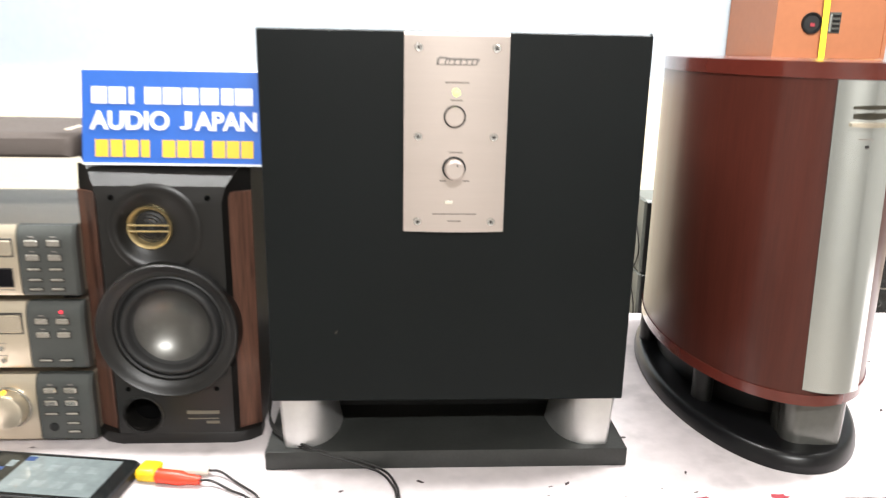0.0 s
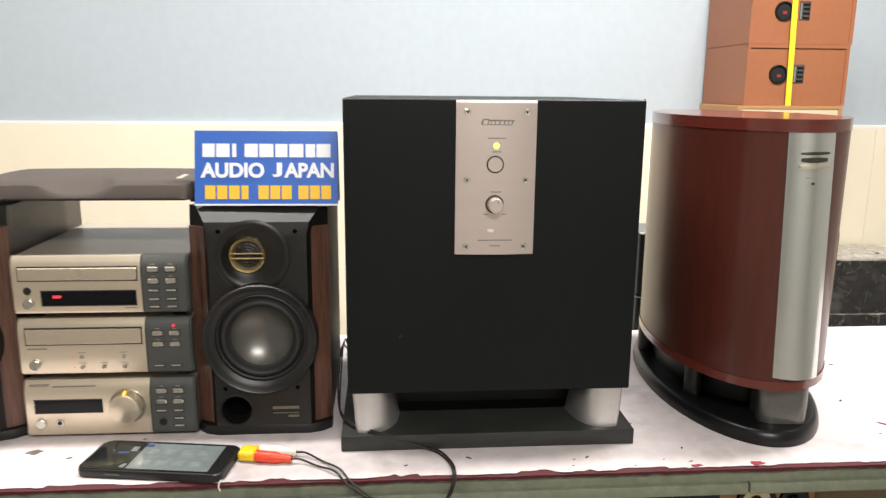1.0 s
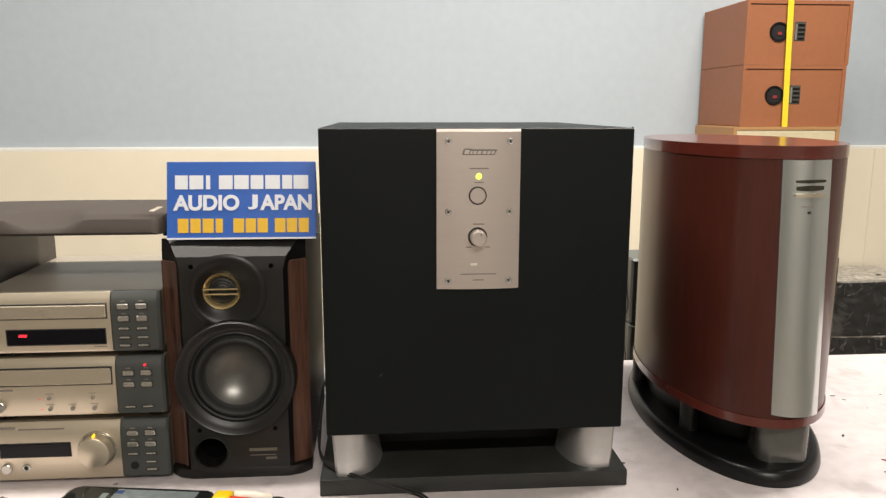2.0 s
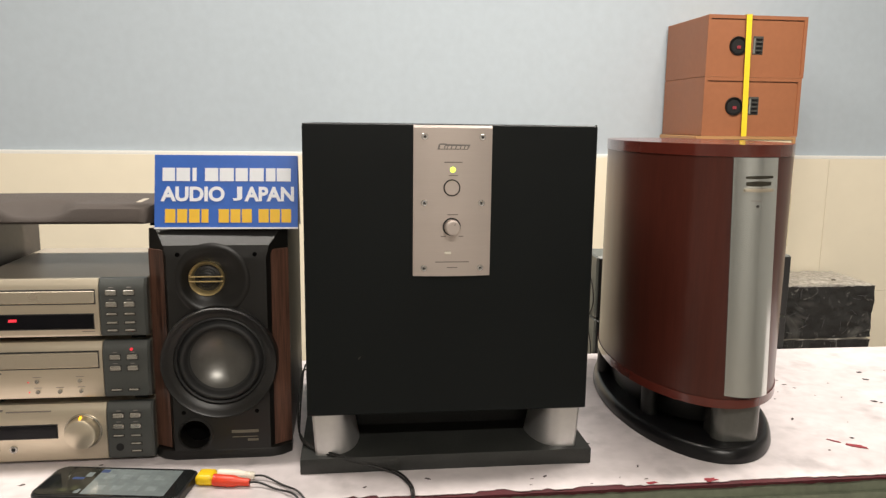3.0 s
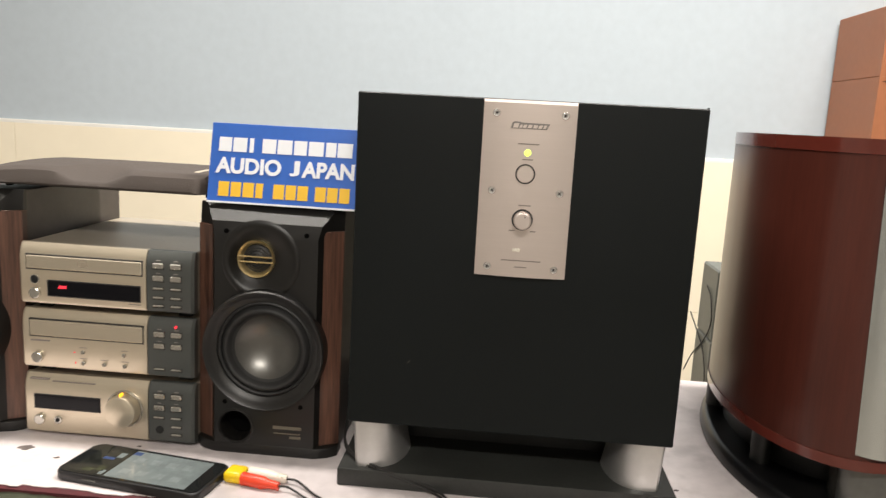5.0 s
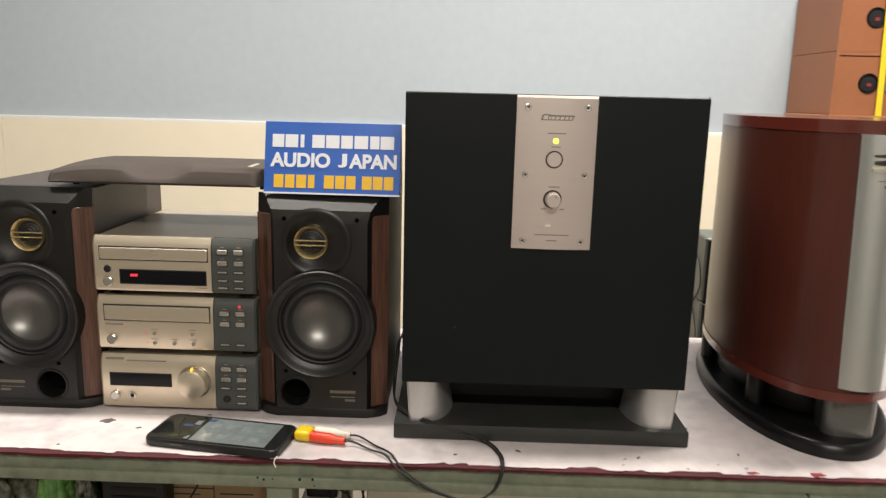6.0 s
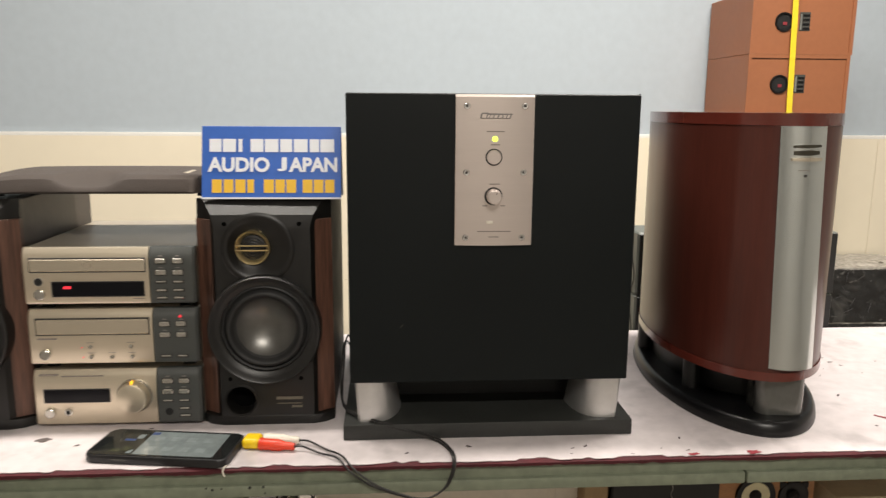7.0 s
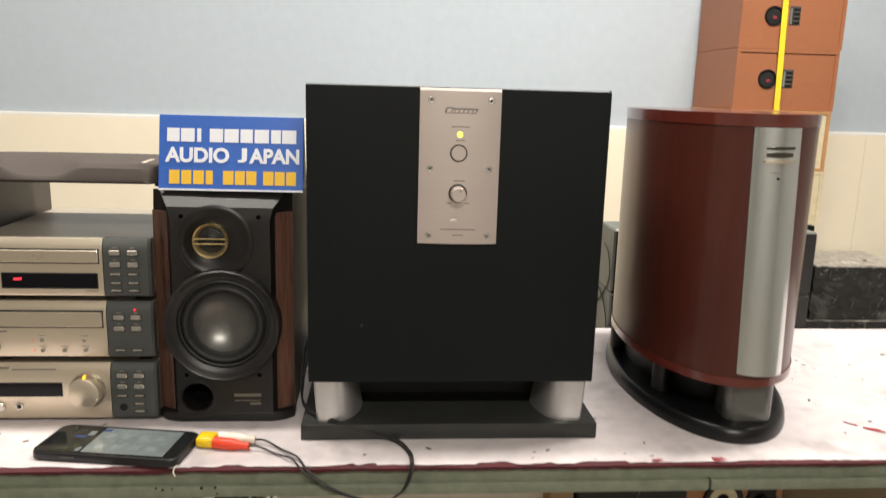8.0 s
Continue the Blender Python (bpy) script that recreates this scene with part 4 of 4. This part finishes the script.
# ---- folded blue shop sign on the speaker ----
def sign():
    w, h = 0.1810, 0.0945
    s = thing("shop_sign", (-0.2335, 0.754, T + 0.3085), "blue folded card sign with white and yellow print, on a speaker", "sign", turn=-1.0)
    lean = pose(0, 0, 0.0, -12, 0, 0)
    front = part("front_card", box(-w / 2, w / 2, 0, 0.0012, 0.001, h, 0.0003, 1), SIGN_BLUE, s, "blue printed card", at=lean)
    part("lower_edge", box(-w / 2, w / 2, -0.0006, 0.0016, -0.0012, 0.0010), SIGN_CARD, s, at=lean)
    back = pose(0, 0.0400, 0, 12, 0, 0)
    part("back_card", box(-w / 2, w / 2, -0.0012, 0, 0, h - 0.004), SIGN_CARD, s, at=back)
    fx = lambda x: -w / 2 + (x - 45) * w / 785
    fz = lambda y: h - (y - 40) * h / 405
    for a, b in ((88, 155), (163, 236), (250, 272), (318, 390), (398, 475), (485, 552), (562, 640), (652, 705), (712, 790)):
        part("white_bar", box(fx(a), fx(b), -0.0003, 0.0002, fz(185), fz(112)), SIGN_WHITE, front)
    for row in (((102, 158), (168, 222), (232, 290), (300, 338)), ((393, 450), (458, 512), (520, 575)), ((612, 668), (675, 730), (738, 792))):
        for a, b in row:
            part("yellow_bar", box(fx(a), fx(b), -0.0003, 0.0002, fz(415), fz(340)), SIGN_YELLOW, front)
    for words, a, b in (("AUDIO", 78, 425), ("J", 470, 522), ("APAN", 534, 808)):
        lettering("white_lettering", words, fz(215) - fz(293), fx(b) - fx(a), SIGN_WHITE, front, pose(fx(a), -0.0003, fz(293), 90, 0, 0))


sign()


# ---- telephone, plugs and cables ----
def phone():
    s = thing("mobile_phone", (-0.3590, 0.6610, T), "black mobile phone lying face up, screen lit grey", "phone", turn=-8.5)
    L, Wd = 0.177, 0.077
    def rounded(l, w, r, n=6):
        pts = []
        for cx, cy, a0 in ((l / 2 - r, w / 2 - r, 0), (-l / 2 + r, w / 2 - r, 90), (-l / 2 + r, -w / 2 + r, 180), (l / 2 - r, -w / 2 + r, 270)):
            for k in range(n + 1):
                a = radians(a0 + 90 * k / n)
                pts.append((cx + r * math.cos(a), cy + r * math.sin(a)))
        return pts
    body = part("case", prism(rounded(L, Wd, 0.010), 0.0005, 0.0105, 0.002, 2), PHONE_BLACK, s, "black protective case")
    glass = part("glass", prism(rounded(L - 0.006, Wd - 0.006, 0.008), 0.0106, 0.0112), PHONE_GLASS, s, "black front glass")
    part("screen", box(-0.030, 0.070, -0.0325, 0.0325, 0.0112, 0.0114), SCREEN, glass, "grey lit screen")
    part("screen_picture", box(-0.074, -0.0301, -0.0325, 0.0325, 0.0112, 0.01135), SCREEN_DARK, glass, "dark picture on the screen")
    for k, (x, y, w, h, m) in enumerate(((-0.055, -0.024, 0.006, 0.004, SCREEN_GREEN), (-0.042, -0.018, 0.005, 0.006, SCREEN_GREEN), (-0.036, -0.026, 0.003, 0.005, SCREEN), (-0.050, 0.006, 0.007, 0.003, SCREEN_BLUE), (-0.040, 0.016, 0.004, 0.006, SCREEN))):
        part("screen_picture", box(x - w, x + w, y - h, y + h, 0.01136, 0.01145), m, glass)
    for k in range(8):
        x, y = -0.014 + 0.021 * (k % 4), (0.012, -0.016)[k // 4]
        part("screen_icon", box(x - 0.006, x + 0.006, y - 0.006, y + 0.006, 0.01141, 0.01148), SCREEN_PALE, glass)
    part("screen_picture", box(-0.030, -0.020, 0.022, 0.030, 0.01142, 0.0115), SCREEN_BLUE, glass)
    part("side_button", box(-0.052, -0.034, -Wd / 2 - 0.0006, -Wd / 2 + 0.001, 0.0045, 0.0070, 0.0005, 1), PILLAR_GREY, body)


phone()


def plug(name, a, b, r, mat, label, ribs=False):
    a, b = Vector(a), Vector(b)
    s = thing(name, (a.x, a.y, T), label, "plug", "audio plugs by the phone")
    length = (b - a).length
    m = Matrix.Translation((0, 0, a.z - T)) @ (b - a).to_track_quat("-Y", "Z").to_matrix().to_4x4()
    part("sleeve", lathe(((0, 0), (r * 0.92, 0), (r, 0.0015), (r, length * 0.55), (r * 0.72, length * 0.7), (r * 0.62, length), (0, length)), 28), mat, s, at=m)
    if ribs:
        for k in range(4):
            q = length * (0.74 + 0.06 * k)
            part("rib", lathe(((r * 0.60, q), (r * 0.80, q + 0.0006), (r * 0.80, q + 0.0014), (r * 0.60, q + 0.002)), 24, closed=True), mat, s, at=m)
    else:
        part("collar", lathe(((r * 0.98, -0.002), (r * 1.04, -0.0016), (r * 1.04, 0.0012), (r * 0.98, 0.0016)), 28, closed=True), mat, s, at=m)


part_yellow = thing("yellow_adapter", (-0.2550, 0.6705, T), "yellow plug adapter at the end of the phone", "plug", "audio plugs by the phone", turn=-8)
part("body", box(-0.0115, 0.0115, -0.012, 0.012, 0.0005, 0.0145, 0.005, 3), YELLOW_PLASTIC, part_yellow)
plug("red_plug", (-0.2430, 0.6615, T + 0.0078), (-0.2005, 0.6535, T + 0.0066), 0.0072, RED_PLASTIC, "red audio plug pushed into the yellow adapter")
plug("white_plug", (-0.2420, 0.6785, T + 0.0074), (-0.1965, 0.6725, T + 0.0060), 0.0066, WHITE_PLASTIC, "white ribbed audio plug beside the red one", True)


def cable(points, r, label):
    s = thing("audio_cable", points[0], label, "cable", "black audio cables")
    o = Vector(points[0])
    part("cord", tube([Vector(p) - o for p in points], r, 8, 8), CABLE, s)


C = T + 0.0030
cable([(-0.2010, 0.6536, T + 0.0066), (-0.189, 0.653, T + 0.0062), (-0.168, 0.641, C), (-0.145, 0.622, C + 0.002), (-0.128, 0.606, 0.794), (-0.104, 0.603, 0.778), (-0.075, 0.604, 0.765),
       (-0.040, 0.605, 0.757), (-0.016, 0.606, 0.768), (-0.005, 0.607, 0.792), (-0.004, 0.616, C + 0.003), (-0.008, 0.645, C), (-0.022, 0.670, C), (-0.052, 0.680, C + 0.006), (-0.090, 0.683, 0.820),
       (-0.122, 0.700, 0.8245), (-0.1435, 0.735, 0.8265), (-0.1470, 0.775, 0.842), (-0.1455, 0.800, 0.872), (-0.146, 0.850, 0.882), (-0.147, 0.95, 0.86), (-0.148, 1.05, 0.81)], 0.0013,
      "thin black audio cable looping over the bench edge to the subwoofer")
cable([(-0.1970, 0.6726, T + 0.006), (-0.184, 0.670, T + 0.006), (-0.162, 0.652, C), (-0.140, 0.628, C + 0.002), (-0.124, 0.607, 0.797), (-0.100, 0.600, 0.781), (-0.071, 0.599, 0.768),
       (-0.038, 0.600, 0.7600), (-0.013, 0.602, 0.773), (-0.0025, 0.604, 0.795), (-0.0015, 0.616, C + 0.004), (-0.005, 0.647, C), (-0.018, 0.6735, C), (-0.050, 0.6815, C + 0.009), (-0.092, 0.6845, 0.8235),
       (-0.124, 0.705, 0.8262), (-0.1448, 0.742, 0.829), (-0.1500, 0.782, 0.846), (-0.1490, 0.800, 0.868), (-0.149, 0.855, 0.876), (-0.150, 0.95, 0.85), (-0.151, 1.05, 0.81)], 0.0013,
      "thin black audio cable looping over the bench edge to the subwoofer")
thread = thing("thread", (-0.279, 0.612, T), "short white thread hanging over the bench edge", "thread")
part("strand", tube(((0.002, 0.010, 0.001), (0.0005, 0.001, 0.0015), (-0.0015, -0.0010, -0.004), (0.0005, -0.0012, -0.010)), 0.0009, 6, 6), WHITE_PLASTIC, thread)


# ---- things behind the bench ----
def orange_speaker(z0, z1, x0, x1, y0, y1):
    s = thing("orange_speaker", ((x0 + x1) / 2, y0, z0), "orange-brown veneered speaker lying on its side, back panel showing", "speaker", "strapped pair of speakers")
    w, h, d = (x1 - x0) / 2, z1 - z0, y1 - y0
    part("cabinet", box(-w, w, 0.004, d, 0, h, 0.002, 1), ORANGE_WOOD, s)
    for a in (box(-w, w, 0, 0.0045, h - 0.012, h), box(-w, w, 0, 0.0045, 0, 0.008), box(-w, -w + 0.010, 0, 0.0045, 0.008, h - 0.012), box(w - 0.012, w, 0, 0.0045, 0.008, h - 0.012)):
        part("edge_frame", a, ORANGE_WOOD, s)
    part("groove", box(-w + 0.010, w - 0.012, 0.0025, 0.0045, h - 0.0145, h - 0.0120), BROWN_GROOVE, s)
    port = part("port", lathe(((0.022, -0.002), (0.025, 0.004), (0.0305, 0.005), (0.032, -0.003)), 36), GLOSS_BLACK, s, at=pose(-w + 0.111, 0.004, h * 0.51))
    part("port_inside", lathe(((0, 0.0012), (0.0245, 0.0012), (0.0245, -0.003)), 28), BLACK_GAP, port)
    part("red_tab", box(-0.004, 0.009, -0.0035, -0.001, -0.010, 0.000), RED_SCRAP, port)
    cup = part("terminal_plate", box(-0.019, 0.019, -0.001, 0.003, -0.031, 0.031, 0.002, 1), PILLAR_GREY, s, at=pose(-w + 0.182, 0.0035, h * 0.52))
    for k in range(4):
        part("terminal_slot", box(-0.008, 0.014, -0.003, -0.001, -0.026 + k * 0.014, -0.019 + k * 0.014), GLOSS_BLACK, cup)
    part("terminal_label", box(-0.017, -0.011, -0.0018, -0.001, -0.026, 0.024), SILVER_PANEL, cup)


OX0, OX1, OY = 1.111, 1.458, 2.25
orange_speaker(1.409, 1.612, OX0 - 0.002, OX1 + 0.004, OY, OY + 0.335)
orange_speaker(1.211, 1.4085, OX0 - 0.002, OX1, OY, OY + 0.335)
strap = thing("yellow_strap", (1.249, OY, 1.211), "yellow packing strap tied round the two orange speakers", "strap")
part("band", box(-0.0095, 0.0095, -0.008, -0.0065, -0.001, 0.402), YELLOW_STRAP, strap, at=pose(0.0095, 0, 0, 0, -1.6, 0))
part("band", box(-0.0095, 0.0095, -0.008, 0.337, 0.402, 0.4035), YELLOW_STRAP, strap)


def stack_box(name, x0, x1, y0, y1, z0, z1, mat, label, rim=None, front=None, turn=0.0):
    s = thing(name, ((x0 + x1) / 2, y0, z0), label, "speaker" if "speaker" in name else "box", turn=turn)
    w, h, d = (x1 - x0) / 2, z1 - z0, y1 - y0
    part("case", box(-w, w, 0.006, d, 0, h, 0.003, 1), mat, s)
    if front:
        e = 0.012 if rim else 0.003
        part("front_panel", box(-w + e, w - e, 0.001, 0.0055, e * 0.8, h - e * 0.8, 0.001, 1), front, s)
    if rim:
        for a in (box(-w, w, -0.002, 0.0062, h - 0.010, h), box(-w, w, -0.002, 0.0062, 0, 0.010), box(-w, -w + 0.012, -0.002, 0.0062, 0.010, h - 0.010), box(w - 0.012, w, -0.002, 0.0062, 0.010, h - 0.010)):
            part("rim", a, rim, s)
    return s


stack_box("cream_fronted_speaker", 1.085, 1.447, 2.24, 2.55, 1.011, 1.2105, TAN_WOOD, "tan wooden speaker with a cream front panel, under the orange pair", TAN_WOOD, CREAM_BOX)
stack_box("cream_speaker", 1.10, 1.450, 2.24, 2.55, 0.828, 1.0105, CREAM_BOX, "cream speaker cabinet in the stack behind the bench", CREAM_BOX, CREAM_BOX)
stack_box("black_speaker", 1.09, 1.428, 2.22, 2.55, 0.43, 0.8275, BLACK_GAP, "black speaker cabinet near the foot of the stack", BLACK_VINYL, BLACK_GAP)
stack_box("black_speaker", 1.07, 1.430, 2.22, 2.55, 0.0, 0.4295, BLACK_GAP, "black speaker cabinet standing on the floor", BLACK_VINYL, BLACK_GAP)


def crumpled(x0, x1, y0, y1, z0, z1, amount, seed, cuts=26):
    bm = box(x0, x1, y0, y1, z0, z1)
    bmesh.ops.subdivide_edges(bm, edges=bm.edges[:], cuts=cuts, use_grid_fill=True)
    for v in bm.verts:
        n = noise.noise_vector(v.co * 16 + Vector((seed, 0, 0))) * amount + noise.noise_vector(v.co * 38 + Vector((0, seed, 0))) * amount * 0.8
        if v.co.z < z0 + 1e-4:
            n.z = 0
        v.co += n
    return bm


def wrapped(z0, z1, x0, x1, label):
    s = thing("wrapped_box", ((x0 + x1) / 2, 2.30, z0), label, "box", "film-wrapped boxes")
    w, h = (x1 - x0) / 2, z1 - z0
    part("wrapping", crumpled(-w, w, 0, 0.27, 0, h - 0.006, 0.0055, z0), WRAP, s, "crumpled clear film over black")
    rnd = random.Random(int(z0 * 1000) + 2)
    for k in range(11):
        x, z, y = rnd.uniform(-w * 0.9, w * 0.8), rnd.uniform(0.03, h - 0.03), -0.004
        pts = [(x, y, z)]
        ang = rnd.uniform(0, 6.28)
        for q in range(4):
            ang += rnd.uniform(-0.25, 0.25)
            x, z = max(-w, min(w, x + 0.009 * math.cos(ang))), max(0.012, min(h - 0.012, z + 0.009 * math.sin(ang)))
            pts.append((x, y, z))
        # thin pale strands draw the glint of each crease
        part("film_crease", tube(pts, rnd.uniform(0.0004, 0.0008), 5, 3), CREASE_GLINT, s, "crease in the film, its glint put into the colour")
    part("top_film", crumpled(-w + 0.004, w - 0.004, 0.006, 0.264, h - 0.006, h, 0.004, z0 + 3), WRAP_TOP, s, "pale crumpled film")


wrapped(0.470, 0.669, 1.50, 1.853, "black box wrapped in crumpled clear film, pale on top")
wrapped(0.235, 0.467, 1.49, 1.85, "black box wrapped in clear film under another")
wrapped(0.0, 0.232, 1.49, 1.86, "black box wrapped in clear film on the floor")

# dark plastic cases; sides and top carry a painted grey-green reflection
stack_box("dark_plastic_box", 0.398, 0.80, 1.156, 1.260, 0.868, 0.992, GREY_REFLECTION, "dark plastic case with a black front behind the bench, grey-green reflection painted on its sides", None, BLACK_PLATE)
stack_box("dark_plastic_box", 0.398, 0.80, 1.156, 1.262, 0.66, 0.8672, GREY_REFLECTION, "dark plastic case with a black front, lower in the stack, grey-green reflection painted on its sides", None, BLACK_PLATE)
stack_box("carton", 0.385, 0.82, 1.156, 1.38, 0.0, 0.6595, CARDBOARD, "brown carton on the floor carrying two dark plastic cases")
lead = thing("hanging_lead", (0.398, 1.235, 0.985), "thin black lead hanging beside the dark plastic cases", "cable")
part("cord", tube(((-0.0018, 0.070, -0.100), (-0.0018, 0.020, -0.118), (-0.0018, -0.035, -0.142), (-0.0030, -0.070, -0.185), (-0.0018, -0.050, -0.235), (-0.0018, 0.01, -0.30)), 0.0012, 6, 8), CABLE, lead)
part("cord", tube(((-0.0018, 0.075, -0.215), (-0.0018, 0.030, -0.170), (-0.0018, -0.030, -0.128), (-0.0024, -0.068, -0.085), (-0.0018, -0.050, -0.045), (-0.0018, -0.020, -0.030)), 0.0012, 6, 8), CABLE, lead)


# ---- things under the bench, on its lower shelf ----
S = 0.35
carton = thing("carton", (-0.472, 0.80, S), "brown cardboard carton under the bench", "box")
part("body", box(-0.122, 0.122, 0, 0.22, 0, 0.345, 0.003, 1), CARDBOARD, carton)
for x, w in ((-0.02, 0.0012), (0.05, 0.0012)):
    part("print_line", box(x, x + w, -0.0008, 0, 0.24, 0.33), SHADOW_LINE, carton)
for x0, x1, z in ((-0.02, 0.05, 0.300), (0.06, 0.11, 0.292), (-0.02, 0.03, 0.290)):
    part("print_line", box(x0, x1, -0.0008, 0, z, z + 0.0015), SHADOW_LINE, carton)
dark = thing("black_device", (-0.528, 0.765, S), "black slotted audio device standing before the carton", "audio device")
part("case", box(-0.047, 0.047, 0, 0.033, 0, 0.338, 0.003, 1), BLACK_PLATE, dark)
for k in range(9):
    part("slot", box(-0.034, 0.034, -0.001, 0.002, 0.20 + k * 0.014, 0.206 + k * 0.014), GLOSS_BLACK, dark)


def bag(name, x, y, z, w, d, h, mat, label, seed):
    s = thing(name, (x, y, z), label, "plastic bag")
    bm = bmesh.new()
    bmesh.ops.create_icosphere(bm, subdivisions=5, radius=1)
    for v in bm.verts:
        c = v.co.copy()
        fold = Vector((c.x * 4.5, c.y * 4.5, c.z * 1.1))
        k = 1 + 0.25 * noise.noise(c * 1.6 + Vector((seed, 0, 0))) - 0.30 * abs(noise.noise(fold + Vector((0, seed, 0)))) + 0.09 * abs(noise.noise(c * 7 + Vector((seed, seed, 0)))) + 0.05 * noise.noise(c * 13)
        v.co = Vector((c.x * w / 2 * k, c.y * d / 2 * k, max(0.0, h / 2 + c.z * h / 2 * k)))
    part("bag", bm, mat, s, crisp=False)


bag("green_bag", -0.650, 0.80, S, 0.085, 0.12, 0.36, GREEN_BAG, "crumpled green plastic bag under the bench", 1.0)
bag("clear_bag", -0.755, 0.80, S, 0.15, 0.14, 0.36, CLEAR_BAG, "crumpled clear plastic bag of odds and ends", 4.0)
bag("clear_bag", -0.606, 0.78, S, 0.04, 0.05, 0.35, CLEAR_BAG, "thin crumpled clear plastic bag", 9.0)
white = thing("white_box", (0.01, 0.84, S), "off-white box under the bench", "box")
part("body", box(-0.205, 0.205, 0, 0.20, 0, 0.235, 0.006, 2), OFF_WHITE, white)
part("lid", box(-0.206, 0.206, -0.001, 0.201, 0.236, 0.33, 0.006, 2), OFF_WHITE, white)
part("edge_tape", box(0.168, 0.207, -0.0022, -0.0012, 0.02, 0.325), OFF_WHITE, white)
brown = thing("carton", (0.232, 0.80, S), "narrow brown carton edge under the bench", "box")
part("body", box(-0.019, 0.019, 0, 0.2, 0, 0.335, 0.002, 1), CARDBOARD, brown)
black = thing("black_box", (0.342, 0.80, S), "dark box with a scratched front under the bench", "box")
part("body", box(-0.086, 0.086, 0, 0.2, 0, 0.33, 0.003, 1), BLACK_PLATE, black)
part("scratch", tube(((0.004, -0.0004, 0.318), (0.010, -0.0004, 0.305), (0.007, -0.0004, 0.295), (0.013, -0.0004, 0.283)), 0.0006, 6, 4), PRINT_GREY, black)

wood = thing("wooden_speaker", (0.5015, 0.80, S), "warm wooden two-way speaker lying sideways under the bench", "speaker")
part("cabinet", box(-0.078, 0.078, 0, 0.18, 0.20, 0.335, 0.003, 1), ORANGE_WOOD_2, wood)
part("riser", box(-0.078, 0.078, 0.01, 0.18, 0, 0.1995, 0.003, 1), CARDBOARD, wood)
ringw = part("woofer_ring", lathe(((0.0225, -0.002), (0.0235, 0.003), (0.031, 0.004), (0.033, -0.002)), 40), GLOSS_BLACK, wood, at=pose(-0.0180, 0, 0.2885))
part("cone", lathe(((0, -0.001), (0.010, 0.0005), (0.0222, 0.003), (0.0235, 0.001)), 40), PALE_CONE, ringw, "pale paper cone")
part("dust_cap", lathe(((0, 0.0065), (0.006, 0.0055), (0.0095, 0.0020), (0.0098, 0)), 28), BLACK_GAP, ringw)
plate = part("tweeter_plate", lathe(((0, 0.001), (0.012, 0.001), (0.020, 0.0035), (0.0235, 0.003), (0.025, 0.0), (0.025, -0.002)), 32), GLOSS_BLACK, wood, at=pose(0.043, 0, 0.287))
part("tweeter_dome", lathe(((0, 0.010), (0.006, 0.008), (0.0095, 0.003)), 28), BLACK_GAP, plate)
cream = thing("cream_case", (0.700, 0.79, S), "pale cream plastic case under the bench", "box")
part("body", box(-0.092, 0.092, 0, 0.2, 0, 0.287, 0.004, 2), CREAM_BOX, cream)
packet = thing("orange_packet", (0.002, 0.80, S), "orange packet leaning against the off-white box", "packet")
part("sleeve", box(-0.045, 0.045, 0, 0.012, 0, 0.268, 0.002, 1), ORANGE_PACK, packet, at=pose(0, 0, 0, -6, -16, 0))
part("label_strip", box(-0.03, 0.03, -0.0008, 0, 0.245, 0.256), SIGN_CARD, packet, at=pose(0, 0, 0, -6, -16, 0))
for i, (x, y) in enumerate(((-0.20, 0.76), (-0.235, 0.75), (-0.425, 0.755), (-0.216, 0.74), (-0.19, 0.735))):
    c = thing("hanging_lead", (x, y, 0.55), "black lead hanging under the bench", "cable", "loose leads")
    part("cord", tube(((0.01, 0.02, 0.215), (0.004, 0, 0.15), (0.02 - 0.02 * (i % 3), -0.01, 0.10), (0.03 * (1 - i % 3), 0, 0.05), (-0.01, 0, -0.05), (0, 0.02, -0.2)), 0.0014, 6, 8), CABLE, c)

for dx in (-0.018, 0.018):
    for dz in (-0.018, 0.018):
        part("lug", box(dx - 0.005, dx + 0.005, -0.0025, 0.001, dz - 0.005, dz + 0.005, 0.001, 1), GLOSS_BLACK, plate)
# added black block, stands in for the shade behind the bags
dark_filler = thing("black_box", (-0.72, 0.93, S), "added dark block keeping the space behind the plastic bags dark", "box")
part("body", box(-0.13, 0.13, 0, 0.12, 0, 0.37, 0.003, 1), BLACK_PLATE, dark_filler)
adapter = thing("power_adapter", (-0.282, 0.90, S), "white-topped power strip with black plugs among loose leads under the bench", "adapter")
part("case", box(-0.030, 0.030, 0, 0.05, 0, 0.232, 0.003, 1), WHITE_PLASTIC, adapter)
part("plug_block", box(-0.022, 0.030, 0.004, 0.046, 0.2325, 0.252, 0.003, 2), GLOSS_BLACK, adapter, "black plug block")
part("white_plate", box(-0.030, 0.030, 0.0, 0.05, 0.2525, 0.262, 0.001, 1), SIGN_CARD, adapter)
bundle = thing("cable_bundle", (-0.235, 0.86, S), "tangled bundle of thin black leads under the bench", "cable")
rnd = random.Random(12)
for k in range(4):
    pts = [(0.020 * k - 0.03, 0.02, 0.40)]
    for q in range(5):
        pts.append((rnd.uniform(-0.030, 0.030), rnd.uniform(-0.02, 0.03), 0.30 - 0.035 * q + rnd.uniform(-0.02, 0.02)))
    part("cord", tube(pts, rnd.uniform(0.0011, 0.0019), 6, 6), CABLE, bundle)
